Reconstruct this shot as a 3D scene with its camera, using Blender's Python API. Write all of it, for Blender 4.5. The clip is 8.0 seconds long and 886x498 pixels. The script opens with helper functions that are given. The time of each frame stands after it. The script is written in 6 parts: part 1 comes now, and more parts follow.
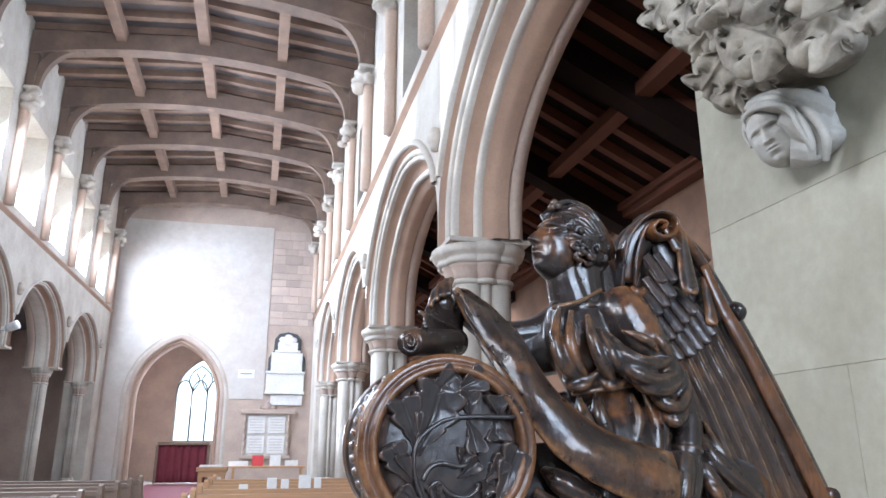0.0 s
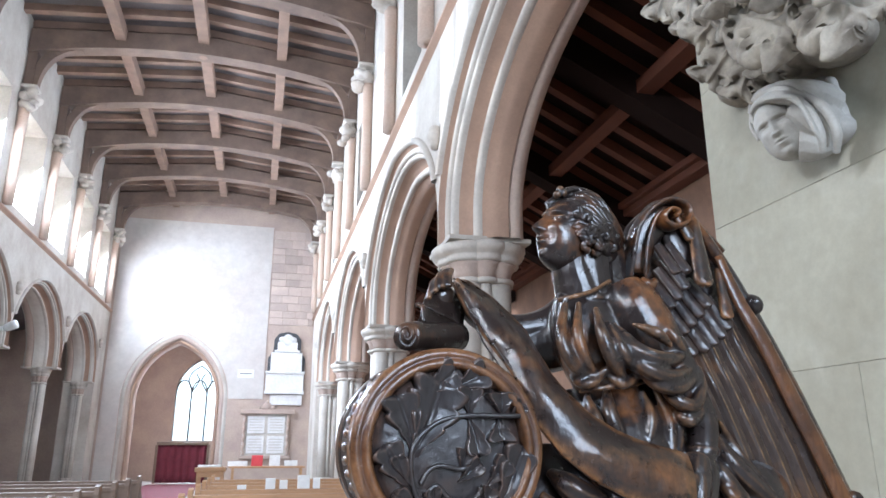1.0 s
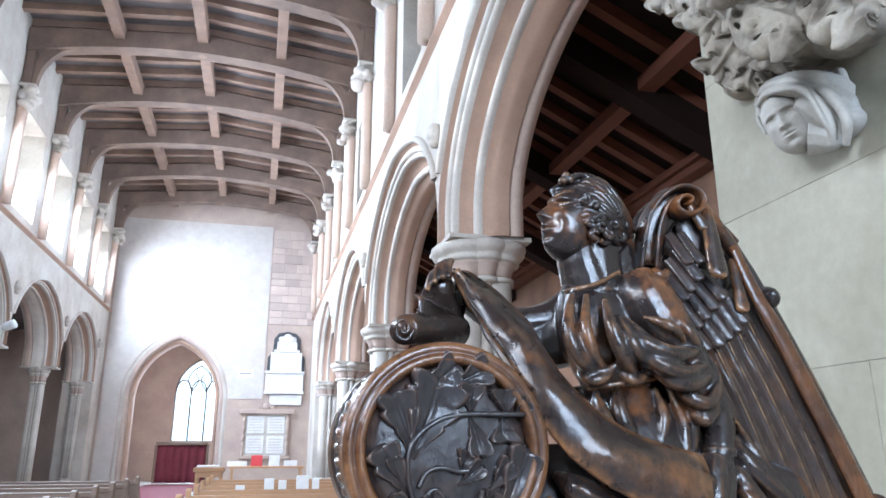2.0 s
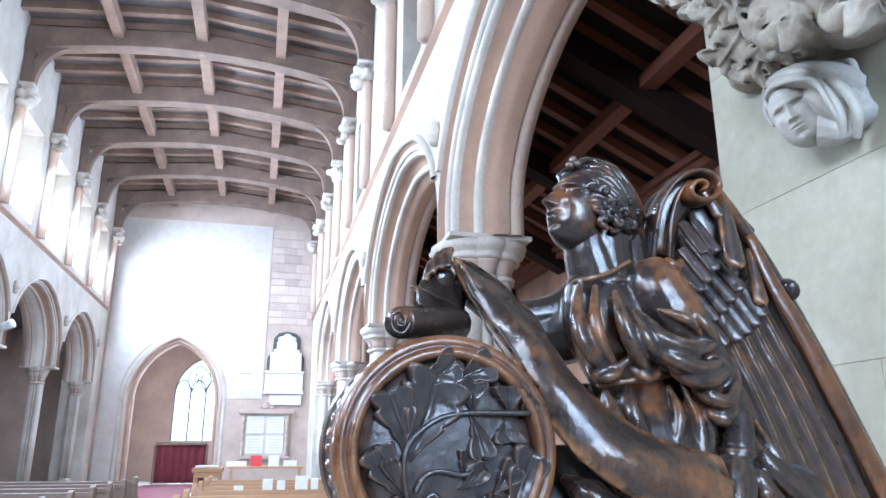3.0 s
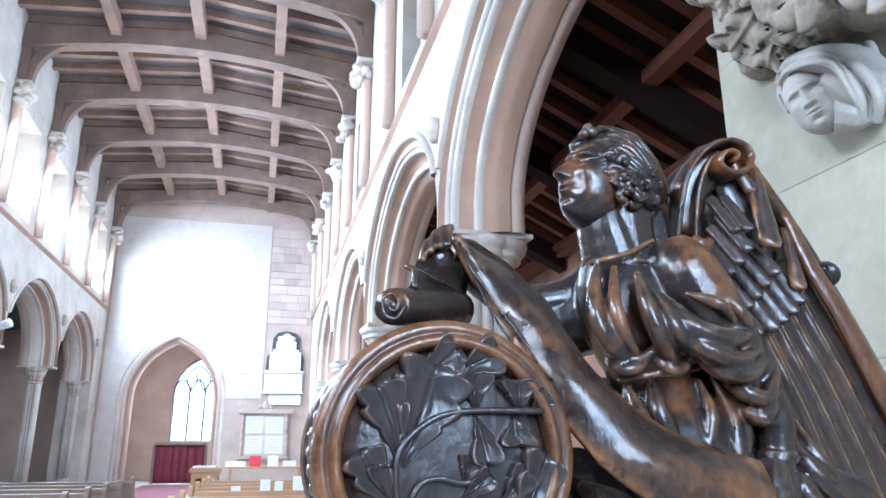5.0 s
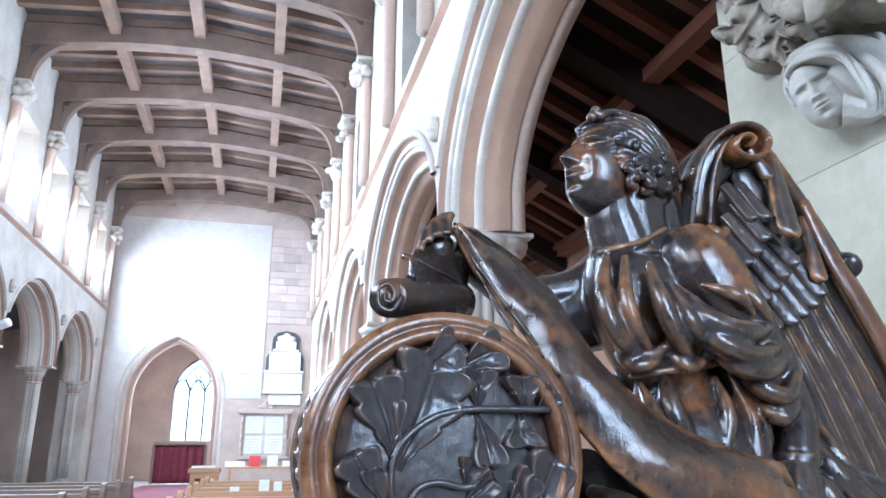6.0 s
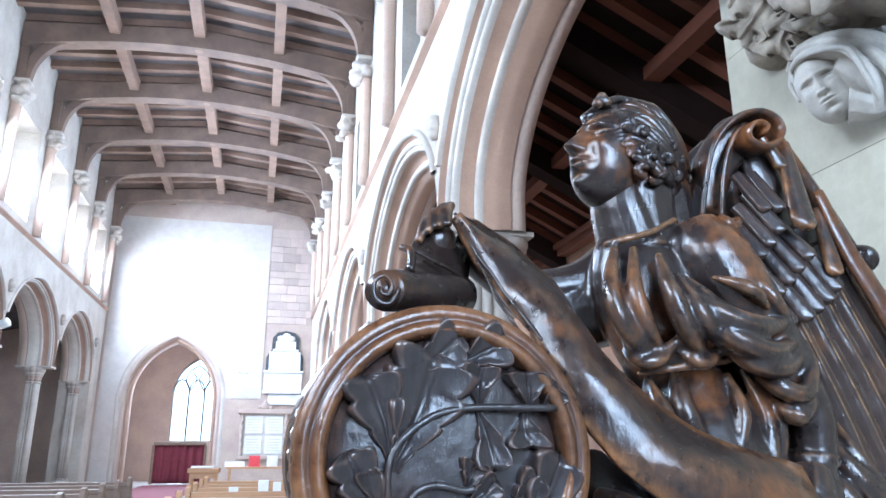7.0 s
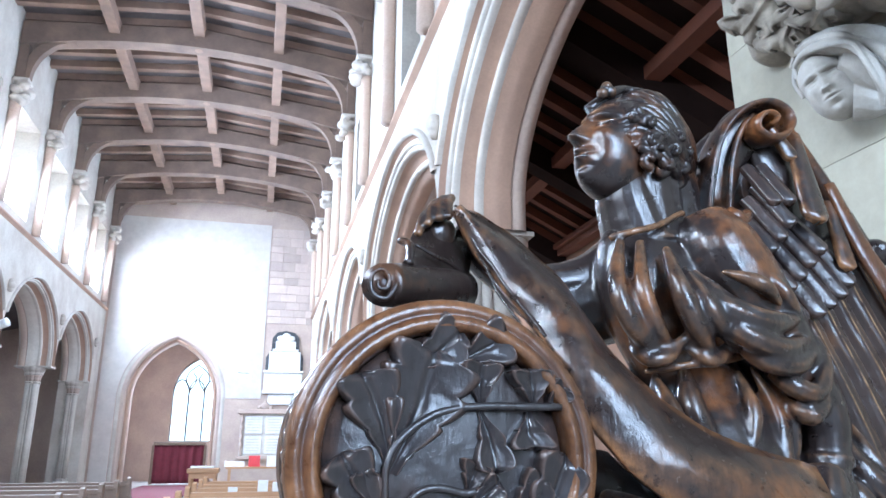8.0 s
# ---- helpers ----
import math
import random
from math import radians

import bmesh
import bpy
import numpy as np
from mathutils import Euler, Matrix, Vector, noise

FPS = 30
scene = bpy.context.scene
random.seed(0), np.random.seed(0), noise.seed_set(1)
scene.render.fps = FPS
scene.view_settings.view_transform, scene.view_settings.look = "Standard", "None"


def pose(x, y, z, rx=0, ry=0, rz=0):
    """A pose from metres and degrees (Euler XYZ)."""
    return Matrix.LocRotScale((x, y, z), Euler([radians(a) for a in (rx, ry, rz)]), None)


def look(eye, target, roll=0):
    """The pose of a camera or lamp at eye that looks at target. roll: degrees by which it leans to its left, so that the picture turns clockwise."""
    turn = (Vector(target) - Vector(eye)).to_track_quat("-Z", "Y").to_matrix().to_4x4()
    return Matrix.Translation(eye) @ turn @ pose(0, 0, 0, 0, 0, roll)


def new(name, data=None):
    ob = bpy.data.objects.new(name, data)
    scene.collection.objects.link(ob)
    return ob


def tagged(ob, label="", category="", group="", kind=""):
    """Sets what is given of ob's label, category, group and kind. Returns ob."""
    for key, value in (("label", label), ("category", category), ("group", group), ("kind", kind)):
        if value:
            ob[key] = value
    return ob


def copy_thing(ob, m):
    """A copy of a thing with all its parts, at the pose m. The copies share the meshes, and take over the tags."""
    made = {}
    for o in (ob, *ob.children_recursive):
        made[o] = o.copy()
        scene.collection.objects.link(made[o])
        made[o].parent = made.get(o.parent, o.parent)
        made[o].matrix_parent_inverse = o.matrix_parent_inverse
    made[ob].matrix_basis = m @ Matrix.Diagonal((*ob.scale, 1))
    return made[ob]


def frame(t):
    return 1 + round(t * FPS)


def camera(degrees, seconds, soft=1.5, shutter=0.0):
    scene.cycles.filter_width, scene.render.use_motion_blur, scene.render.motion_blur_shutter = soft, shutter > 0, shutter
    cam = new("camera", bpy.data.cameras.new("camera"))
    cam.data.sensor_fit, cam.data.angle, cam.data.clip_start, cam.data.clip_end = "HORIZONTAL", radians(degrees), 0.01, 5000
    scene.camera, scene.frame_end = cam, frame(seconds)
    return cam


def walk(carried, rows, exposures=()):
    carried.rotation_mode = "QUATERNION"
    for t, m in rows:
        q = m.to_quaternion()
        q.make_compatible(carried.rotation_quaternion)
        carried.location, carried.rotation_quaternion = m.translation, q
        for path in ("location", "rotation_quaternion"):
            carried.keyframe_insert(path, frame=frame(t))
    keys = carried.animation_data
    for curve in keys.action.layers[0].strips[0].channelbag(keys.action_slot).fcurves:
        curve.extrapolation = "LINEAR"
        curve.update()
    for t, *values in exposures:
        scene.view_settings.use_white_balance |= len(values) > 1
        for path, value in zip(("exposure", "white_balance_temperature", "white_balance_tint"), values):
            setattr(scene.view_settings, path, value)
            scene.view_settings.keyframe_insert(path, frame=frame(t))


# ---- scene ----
cam = camera(64.0, 8.0, soft=1.6)
METRES, EYE, TILT, LEAN, TURN = 0.44, 1.2, 15.8, 0.0, -14.2
ROWS = [
    (0.0, 0.0000, 0.0000, 0.0000, 0.0, 0.0, 0.0),
    (0.5, 0.0017, 0.0727, -0.0192, 0.0, 0.0, 0.0),
    (1.0, 0.0024, 0.1469, -0.0380, 0.0, 0.0, 0.0),
    (1.5, 0.0030, 0.2123, -0.0552, 0.0, 0.0, 0.0),
    (3.0, 0.0064, 0.4196, -0.1086, 0.0, 0.0, 0.0),
    (3.5, 0.0068, 0.4840, -0.1240, 0.0, 0.0, 0.0),
    (4.0, 0.0073, 0.5494, -0.1410, 0.0, 0.0, 0.0),
    (4.5, 0.0084, 0.6037, -0.1549, 0.0, 0.0, 0.0),
    (6.0, 0.0102, 0.7684, -0.1966, 0.0, 0.0, 0.0),
    (6.5, 0.0105, 0.8078, -0.2070, 0.0, 0.0, 0.0),
    (7.0, 0.0107, 0.8439, -0.2166, 0.0, 0.0, 0.0),
    (7.5, 0.0108, 0.8732, -0.2244, 0.0, 0.0, 0.0),
    (8.0, 0.0109, 0.8989, -0.2309, 0.0, 0.0, 0.0),
]
walk(cam, [(t, pose(0, 0, EYE, TILT, LEAN, TURN) @ pose(METRES * x, METRES * y, METRES * z, 90 + pitch, roll, yaw)) for t, x, y, z, yaw, pitch, roll in ROWS],
     exposures=[(0.0, 0.38, 5500, 10), (1.5, 0.47, 5400, 9), (3.2, 0.80, 5000, 7), (8.0, 0.80, 5000, 7)])

# ---- light ----
SUN_WAY = Vector((-1.0, 0.30, 0.29)).normalized()
world = bpy.data.worlds.new("world")
scene.world = world
world.use_nodes = True
wn = world.node_tree.nodes
sky = wn.new("ShaderNodeTexSky")
sky.sky_type, sky.sun_disc = "NISHITA", False
sky.sun_elevation = math.asin(SUN_WAY.z)
sky.sun_rotation = math.atan2(SUN_WAY.x, SUN_WAY.y)
world.node_tree.links.new(sky.outputs[0], wn["Background"].inputs[0])
wn["Background"].inputs[1].default_value = 0.15

sun = new("sun", bpy.data.lights.new("sun", "SUN"))
sun.data.energy, sun.data.angle, sun.data.color = 2.2, radians(0.6), (1.0, 0.94, 0.86)
sun.matrix_world = look(SUN_WAY * 30, (0, 0, 0))


def area_light(name, at, towards, width, height, watts, color=(0.90, 0.95, 1.0)):
    """A rectangular area light at one point, aimed at another."""
    ob = new(name, bpy.data.lights.new(name, "AREA"))
    ob.data.shape, ob.data.size, ob.data.size_y = "RECTANGLE", width, height
    ob.data.energy, ob.data.color = watts, color
    ob.matrix_world = look(at, towards)
    return ob


for k in range(7):
    area_light("clerestory_daylight", (-6.5, 10.2 + 3.0 * k, 8.1), (-2.0, 10.2 + 3.0 * k, 4.5), 1.5, 2.0, 280 if k < 2 else 640 if k < 5 else 560)
area_light("tower_daylight", (-2.75, 34.9, 3.5), (-2.6, 20, 2.0), 1.6, 3.2, 420)
# Lamps added out of view, left of the camera, to light carving and pier.
area_light("chancel_fill", (-6.2, 0.4, 5.4), (0.6, 1.2, 1.6), 0.6, 2.2, 210, (1.0, 0.97, 0.91))
area_light("chancel_fill", (-6.2, -3.3, 5.0), (0.6, 1.2, 1.5), 0.6, 2.2, 310, (1.0, 0.97, 0.92))
# Extra lamp in the same opening, added to brighten the first column.
area_light("chancel_fill", (-6.2, 1.2, 5.6), (2.6, 9.0, 4.0), 0.6, 2.4, 260, (0.95, 0.97, 1.0))
# Lamp added behind the camera to raise highlights on the carved oak.
area_light("east_fill", (0.5, -6.9, 4.2), (0.3, 1.5, 1.6), 2.3, 4.5, 700, (0.88, 0.94, 1.0))
for k in (0, 2, 4):
    area_light("north_daylight", (2.5, 13.2 + 3.0 * k, 8.1), (-5.0, 13.2 + 3.0 * k, 6.0), 1.3, 1.9, 220, (0.85, 0.92, 1.0))
# Warm fill added inside the north aisle, whose wall has no window.
area_light("aisle_fill", (5.5, 12.5, 3.2), (3.4, 9.0, 4.5), 1.6, 2.2, 5, (1.0, 0.76, 0.55))


# ---- materials ----
def material(name, base, rough=0.7, metal=0.0, coat=0.0, stain=None, amount=0.5, scale=3.0, grain=60.0,
             bump=0.2, stretch=(1, 1, 1), island=0.0, second=None, second_amount=0.5, second_scale=1.0):
    """A surface with a base colour, stains at a large scale, grain and relief at a small one."""
    m = bpy.data.materials.new(name)
    m.use_nodes = True
    nt = m.node_tree
    n, link = nt.nodes, nt.links.new
    b = n["Principled BSDF"]
    b.inputs["Roughness"].default_value, b.inputs["Metallic"].default_value = rough, metal
    b.inputs["Coat Weight"].default_value, b.inputs["Coat Roughness"].default_value = coat, 0.12
    tc, mp = n.new("ShaderNodeTexCoord"), n.new("ShaderNodeMapping")
    mp.inputs["Scale"].default_value = stretch
    link(tc.outputs["Object"], mp.inputs["Vector"])

    def clouds(sc, detail, rgh=0.6):
        t = n.new("ShaderNodeTexNoise")
        t.inputs["Scale"].default_value, t.inputs["Detail"].default_value = sc, detail
        t.inputs["Roughness"].default_value = rgh
        link(mp.outputs[0], t.inputs["Vector"])
        return t.outputs[0]

    def ramp(src, lo, hi):
        r = n.new("ShaderNodeMapRange")
        r.inputs[1].default_value, r.inputs[2].default_value = lo, hi
        link(src, r.inputs[0])
        return r.outputs[0]

    def mix(kind, fac, a, c):
        x = n.new("ShaderNodeMix")
        x.data_type, x.blend_type = "RGBA", kind
        for sock, v in ((x.inputs[0], fac), (x.inputs[6], a), (x.inputs[7], c)):
            if isinstance(v, (int, float)):
                sock.default_value = v
            elif isinstance(v, tuple):
                sock.default_value = (*v, 1)
            else:
                link(v, sock)
        return x.outputs[2]

    big, fine = clouds(scale, 5), clouds(grain, 6, 0.7)
    dark = tuple(c * 0.6 for c in base) if stain is None else stain
    f = n.new("ShaderNodeMath")
    f.operation, f.inputs[1].default_value = "MULTIPLY", amount
    link(ramp(big, 0.38, 0.66), f.inputs[0])
    col = mix("MIX", f.outputs[0], base, dark)
    if second is not None:
        g = n.new("ShaderNodeMath")
        g.operation, g.inputs[1].default_value = "MULTIPLY", second_amount
        link(ramp(clouds(second_scale, 3), 0.50, 0.62), g.inputs[0])
        col = mix("MIX", g.outputs[0], col, second)
    gr = n.new("ShaderNodeMapRange")
    gr.inputs[3].default_value, gr.inputs[4].default_value = 0.72, 1.22
    link(fine, gr.inputs[0])
    cc = n.new("ShaderNodeCombineColor")
    for q in range(3):
        link(gr.outputs[0], cc.inputs[q])
    col = mix("MULTIPLY", 1.0, col, cc.outputs[0])
    if island:
        oi = n.new("ShaderNodeObjectInfo")
        r2 = n.new("ShaderNodeMapRange")
        r2.inputs[3].default_value, r2.inputs[4].default_value = 1 - island, 1 + island
        link(oi.outputs["Random"], r2.inputs[0])
        c2 = n.new("ShaderNodeCombineColor")
        for q in range(3):
            link(r2.outputs[0], c2.inputs[q])
        col = mix("MULTIPLY", 1.0, col, c2.outputs[0])
    link(col, b.inputs["Base Color"])
    rr = n.new("ShaderNodeMapRange")
    rr.inputs[3].default_value, rr.inputs[4].default_value = max(rough - 0.12, 0.04), min(rough + 0.14, 1)
    link(fine, rr.inputs[0])
    link(rr.outputs[0], b.inputs["Roughness"])
    if bump:
        bp = n.new("ShaderNodeBump")
        bp.inputs["Strength"].default_value, bp.inputs["Distance"].default_value = bump, 0.01
        link(fine, bp.inputs["Height"])
        link(bp.outputs[0], b.inputs["Normal"])
    return m


STONE = material("pale_limestone", (0.58, 0.54, 0.48), 0.85, stain=(0.36, 0.295, 0.24), amount=0.7, scale=0.9, grain=26, bump=0.25)
RED = material("red_sandstone", (0.40, 0.262, 0.185), 0.88, stain=(0.28, 0.18, 0.135), amount=0.6, scale=1.6, grain=30, bump=0.25)
PINK = material("weathered_sandstone", (0.49, 0.385, 0.315), 0.88, stain=(0.36, 0.27, 0.24), amount=0.6, scale=1.1, grain=22, bump=0.3)
SHAFT = material("red_wall_shaft", (0.50, 0.365, 0.285), 0.88, stain=(0.50, 0.42, 0.35), amount=0.6, scale=2.0, grain=24, bump=0.25)
PLASTER = material("old_limewash", (0.56, 0.52, 0.48), 0.9, stain=(0.46, 0.39, 0.35), amount=0.7, scale=0.45, grain=2.5, bump=0.1)
PIER = material("grey_ashlar", (0.300, 0.280, 0.215), 0.75, stain=(0.240, 0.215, 0.158), amount=0.7, scale=1.6, grain=18, bump=0.10, island=0.05, second=(0.36, 0.34, 0.275), second_amount=0.35, second_scale=2.5)
MORTAR = material("lime_mortar", (0.36, 0.34, 0.29), 0.9, grain=50)
# Random dark patches: grime on the stone, deepened for shadow contrast between leaves.
CARVED = material("grey_carved_stone", (0.315, 0.278, 0.222), 0.8, stain=(0.11, 0.09, 0.07), amount=0.8, scale=9, grain=90, bump=0.35)
CARVED_HEAD = material("smooth_carved_stone", (0.345, 0.328, 0.295), 0.65, stain=(0.28, 0.26, 0.225), amount=0.5, scale=11, grain=70, bump=0.12)
MARBLE = material("white_marble", (0.72, 0.70, 0.68), 0.4, stain=(0.58, 0.56, 0.54), amount=0.5, scale=2, grain=12, bump=0.05)
SLATE = material("black_slate", (0.06, 0.06, 0.065), 0.5, grain=20)
ROOF_OAK = material("grey_roof_oak", (0.20, 0.135, 0.10), 0.75, stain=(0.10, 0.07, 0.058), amount=0.7, scale=1.5, grain=14, bump=0.35, stretch=(1, 1, 1))
ROOF_DARK = material("dark_roof_boards", (0.13, 0.105, 0.10), 0.8, stain=(0.07, 0.06, 0.06), amount=0.7, scale=1.2, grain=10, bump=0.3)
ROOF_LIGHT = material("weathered_rafter_oak", (0.27, 0.175, 0.125), 0.75, stain=(0.14, 0.092, 0.07), amount=0.6, scale=2, grain=16, bump=0.3)
AISLE_WOOD = material("red_stained_timber", (0.125, 0.038, 0.017), 0.8, stain=(0.09, 0.030, 0.017), amount=0.6, scale=2, grain=18, bump=0.3)
# Near-black colour and low specular put the aisle roof's deep shade into the timber.
AISLE_SHADED = material("shade_black_boards", (0.018, 0.010, 0.008), 0.9, scale=2, grain=14, bump=0.2)
AISLE_SHADED.node_tree.nodes["Principled BSDF"].inputs["Specular IOR Level"].default_value = 0.1
PEW_WOOD = material("honey_oak", (0.46, 0.26, 0.12), 0.45, stain=(0.32, 0.17, 0.08), amount=0.6, scale=3, grain=40, stretch=(0.3, 2, 2), bump=0.15)
PEW_DARK = material("brown_oak", (0.19, 0.125, 0.085), 0.5, stain=(0.12, 0.075, 0.05), amount=0.6, scale=3, grain=40, stretch=(0.3, 2, 2), bump=0.15)
FLOOR = material("stone_floor", (0.34, 0.30, 0.26), 0.6, scale=1.5, grain=14)
CLOTH = material("crimson_cloth", (0.16, 0.022, 0.035), 0.9, scale=4, grain=90, bump=0.2)
PAPER = material("white_paper", (0.82, 0.82, 0.80), 0.7, grain=20, bump=0.02)
RED_PAPER = material("red_card", (0.65, 0.06, 0.07), 0.6, grain=20, bump=0.02)
LEAD = material("window_lead", (0.10, 0.10, 0.10), 0.5, grain=40)
GRASS = material("churchyard_grass", (0.06, 0.10, 0.03), 0.9, grain=4, scale=0.4)


def glass_material():
    m = bpy.data.materials.new("old_window_glass")
    m.use_nodes = True
    n, link = m.node_tree.nodes, m.node_tree.links.new
    n.remove(n["Principled BSDF"])
    t, g, x = n.new("ShaderNodeBsdfTransparent"), n.new("ShaderNodeBsdfGlossy"), n.new("ShaderNodeMixShader")
    t.inputs[0].default_value, g.inputs["Roughness"].default_value, x.inputs[0].default_value = (0.93, 0.96, 0.95, 1), 0.08, 0.06
    link(t.outputs[0], x.inputs[1]), link(g.outputs[0], x.inputs[2]), link(x.outputs[0], n["Material Output"].inputs[0])
    return m


GLASS = glass_material()


# ---- mesh helpers ----
def part(name, bm, mat, parent=None, label="", smooth=False):
    me = bpy.data.meshes.new(name)
    bm.normal_update()
    bm.to_mesh(me)
    bm.free()
    me.materials.append(mat)
    if smooth:
        for p in me.polygons:
            p.use_smooth = True
    ob = new(name, me)
    ob.parent = parent
    if label:
        ob["label"] = label
    return ob


def thing(name, label, category, at=(0, 0, 0), group="", kind=""):
    ob = new(name)
    ob.location = at
    return tagged(ob, label, category, group, kind)


def box(bm, x0, x1, y0, y1, z0, z1, bevel=0.0):
    v = [bm.verts.new(p) for p in ((x0, y0, z0), (x1, y0, z0), (x1, y1, z0), (x0, y1, z0), (x0, y0, z1), (x1, y0, z1), (x1, y1, z1), (x0, y1, z1))]
    fs = [bm.faces.new([v[i] for i in f]) for f in ((3, 2, 1, 0), (4, 5, 6, 7), (0, 1, 5, 4), (1, 2, 6, 5), (2, 3, 7, 6), (3, 0, 4, 7))]
    if bevel:
        bmesh.ops.bevel(bm, geom=list({e for f in fs for e in f.edges}), offset=bevel, segments=2, affect="EDGES", profile=0.6)
    return bm


def boxed(*a, **k):
    return box(bmesh.new(), *a, **k)


def grid_faces(bm, rings, closed=True, caps=True):
    """Joins rows of points into a skin."""
    vs = [[bm.verts.new(p) for p in r] for r in rings]
    m = len(vs[0])
    for a, b in zip(vs, vs[1:]):
        for i in range(m if closed else m - 1):
            j = (i + 1) % m
            bm.faces.new((a[i], a[j], b[j], b[i]))
    if caps and closed:
        bm.faces.new(vs[0][::-1])
        bm.faces.new(vs[-1])
    return vs


def spline(pts, n):
    """n points along a smooth curve through pts (any dimension)."""
    p = np.array(pts, float)
    p = np.vstack([2 * p[0] - p[1], p, 2 * p[-1] - p[-2]])
    out = []
    for s in np.linspace(0, len(p) - 3 - 1e-6, n):
        i, f = int(s), s - int(s)
        a, b, c, d = p[i:i + 4]
        out.append(0.5 * (2 * b + (c - a) * f + (2 * a - 5 * b + 4 * c - d) * f * f + (3 * b - a - 3 * c + d) * f ** 3))
    return np.array(out)


def tube(bm, pts, n=24, sides=12, flat=1.0, up=(0, 1, 0), caps=True, lobes=0, lobe=0.0):
    """A swept rod. pts: rows of x, y, z, radius. flat: its thickness along up, as a share of its width."""
    c = spline(pts, n)
    rings = []
    u0 = Vector(up)
    for i in range(n):
        d = Vector(c[min(i + 1, n - 1)][:3] - c[max(i - 1, 0)][:3]).normalized()
        side = d.cross(u0)
        side = side.normalized() if side.length > 1e-4 else Vector((1, 0, 0))
        u = side.cross(d).normalized()
        r = max(c[i][3], 1e-4)
        ring = []
        for k in range(sides):
            a = 2 * math.pi * k / sides
            q = r * (1 + lobe * math.cos(lobes * a))
            ring.append(Vector(c[i][:3]) + side * q * math.cos(a) + u * q * flat * math.sin(a))
        rings.append(ring)
    grid_faces(bm, rings, caps=caps)
    return bm


def turned(bm, profile, cx, cy, sides=32, lobes=0, lobe=0.0, phase=0.0):
    """A turned or lobed shaft about an upright axis. profile: rows of radius, z."""
    rings = []
    for r, z in profile:
        rings.append([Vector((cx + r * (1 + lobe * abs(math.cos(lobes * a / 2 + phase))) * math.cos(a), cy + r * (1 + lobe * abs(math.cos(lobes * a / 2 + phase))) * math.sin(a), z))
                      for a in (2 * math.pi * k / sides for k in range(sides))])
    grid_faces(bm, rings)
    return bm


def merged(bm, voxel, rounds=2):
    """Fuses overlapping shapes into one carved skin."""
    me = bpy.data.meshes.new("rough")
    bm.to_mesh(me)
    bm.free()
    ob = new("rough", me)
    mod = ob.modifiers.new("fuse", "REMESH")
    mod.mode, mod.voxel_size = "VOXEL", voxel
    bpy.context.view_layer.update()
    done = bpy.data.meshes.new_from_object(ob.evaluated_get(bpy.context.evaluated_depsgraph_get()))
    out = bmesh.new()
    out.from_mesh(done)
    for m in (me, done):
        if m is me:
            bpy.data.objects.remove(ob)
        bpy.data.meshes.remove(m)
    for _ in range(rounds):
        bmesh.ops.smooth_vert(out, verts=out.verts, factor=0.5, use_axis_x=True, use_axis_y=True, use_axis_z=True)
    return out


# ---- setting: floor, walls ----
FLOOR_Z = -0.12
WALL_N, WALL_S, WALL_W = 2.05, -6.1, 30.8
part("ground", boxed(-400, 400, -400, 400, FLOOR_Z - 0.6, FLOOR_Z - 0.3), GRASS)
bpy.data.objects["ground"]["kind"] = "structure"
tagged(part("floor", boxed(-11, 7, -7, 37, FLOOR_Z - 0.25, FLOOR_Z), FLOOR), "worn grey stone church floor", "floor", kind="structure")

SPRING, CAP_TOP = 3.95, 3.66


def arch_point(o, theta, centre, half, rise=1.62, spring=SPRING):
    """A point (y, z) of the arch line that lies o outside its inner edge."""
    a, b = half + o, rise + 0.86 * o
    return centre + a * math.cos(theta), spring + b * (0.93 * math.sin(theta) + 0.07 * (1 - abs(math.cos(theta))))


def arch_strip(bm, profile, centre, half, mirror=1.0, face=0.0, t0=0.0, t1=math.pi, n=48, foot=True, **k):
    """Sweeps a profile of (o, depth) along an arch. depth is measured into the wall from its face."""
    rows = []
    for i in range(n + 1):
        th = t0 + (t1 - t0) * i / n
        rows.append([Vector((face + mirror * d, *arch_point(o, th, centre, half, **k))) for o, d in profile])
    if foot:
        for end, row in ((0, rows[0]), (-1, rows[-1])):
            low = [Vector((p.x, p.y, CAP_TOP - 0.02)) for p in row]
            rows.insert(0, low) if end == 0 else rows.append(low)
    grid_faces(bm, rows, closed=False)
    return bm


def roll(o, d, r, a0, a1, n=8):
    """A round moulding of the profile, centred at (o, d)."""
    return [(o + r * math.cos(radians(a0 + (a1 - a0) * i / n)), d + r * math.sin(radians(a0 + (a1 - a0) * i / n))) for i in range(n + 1)]


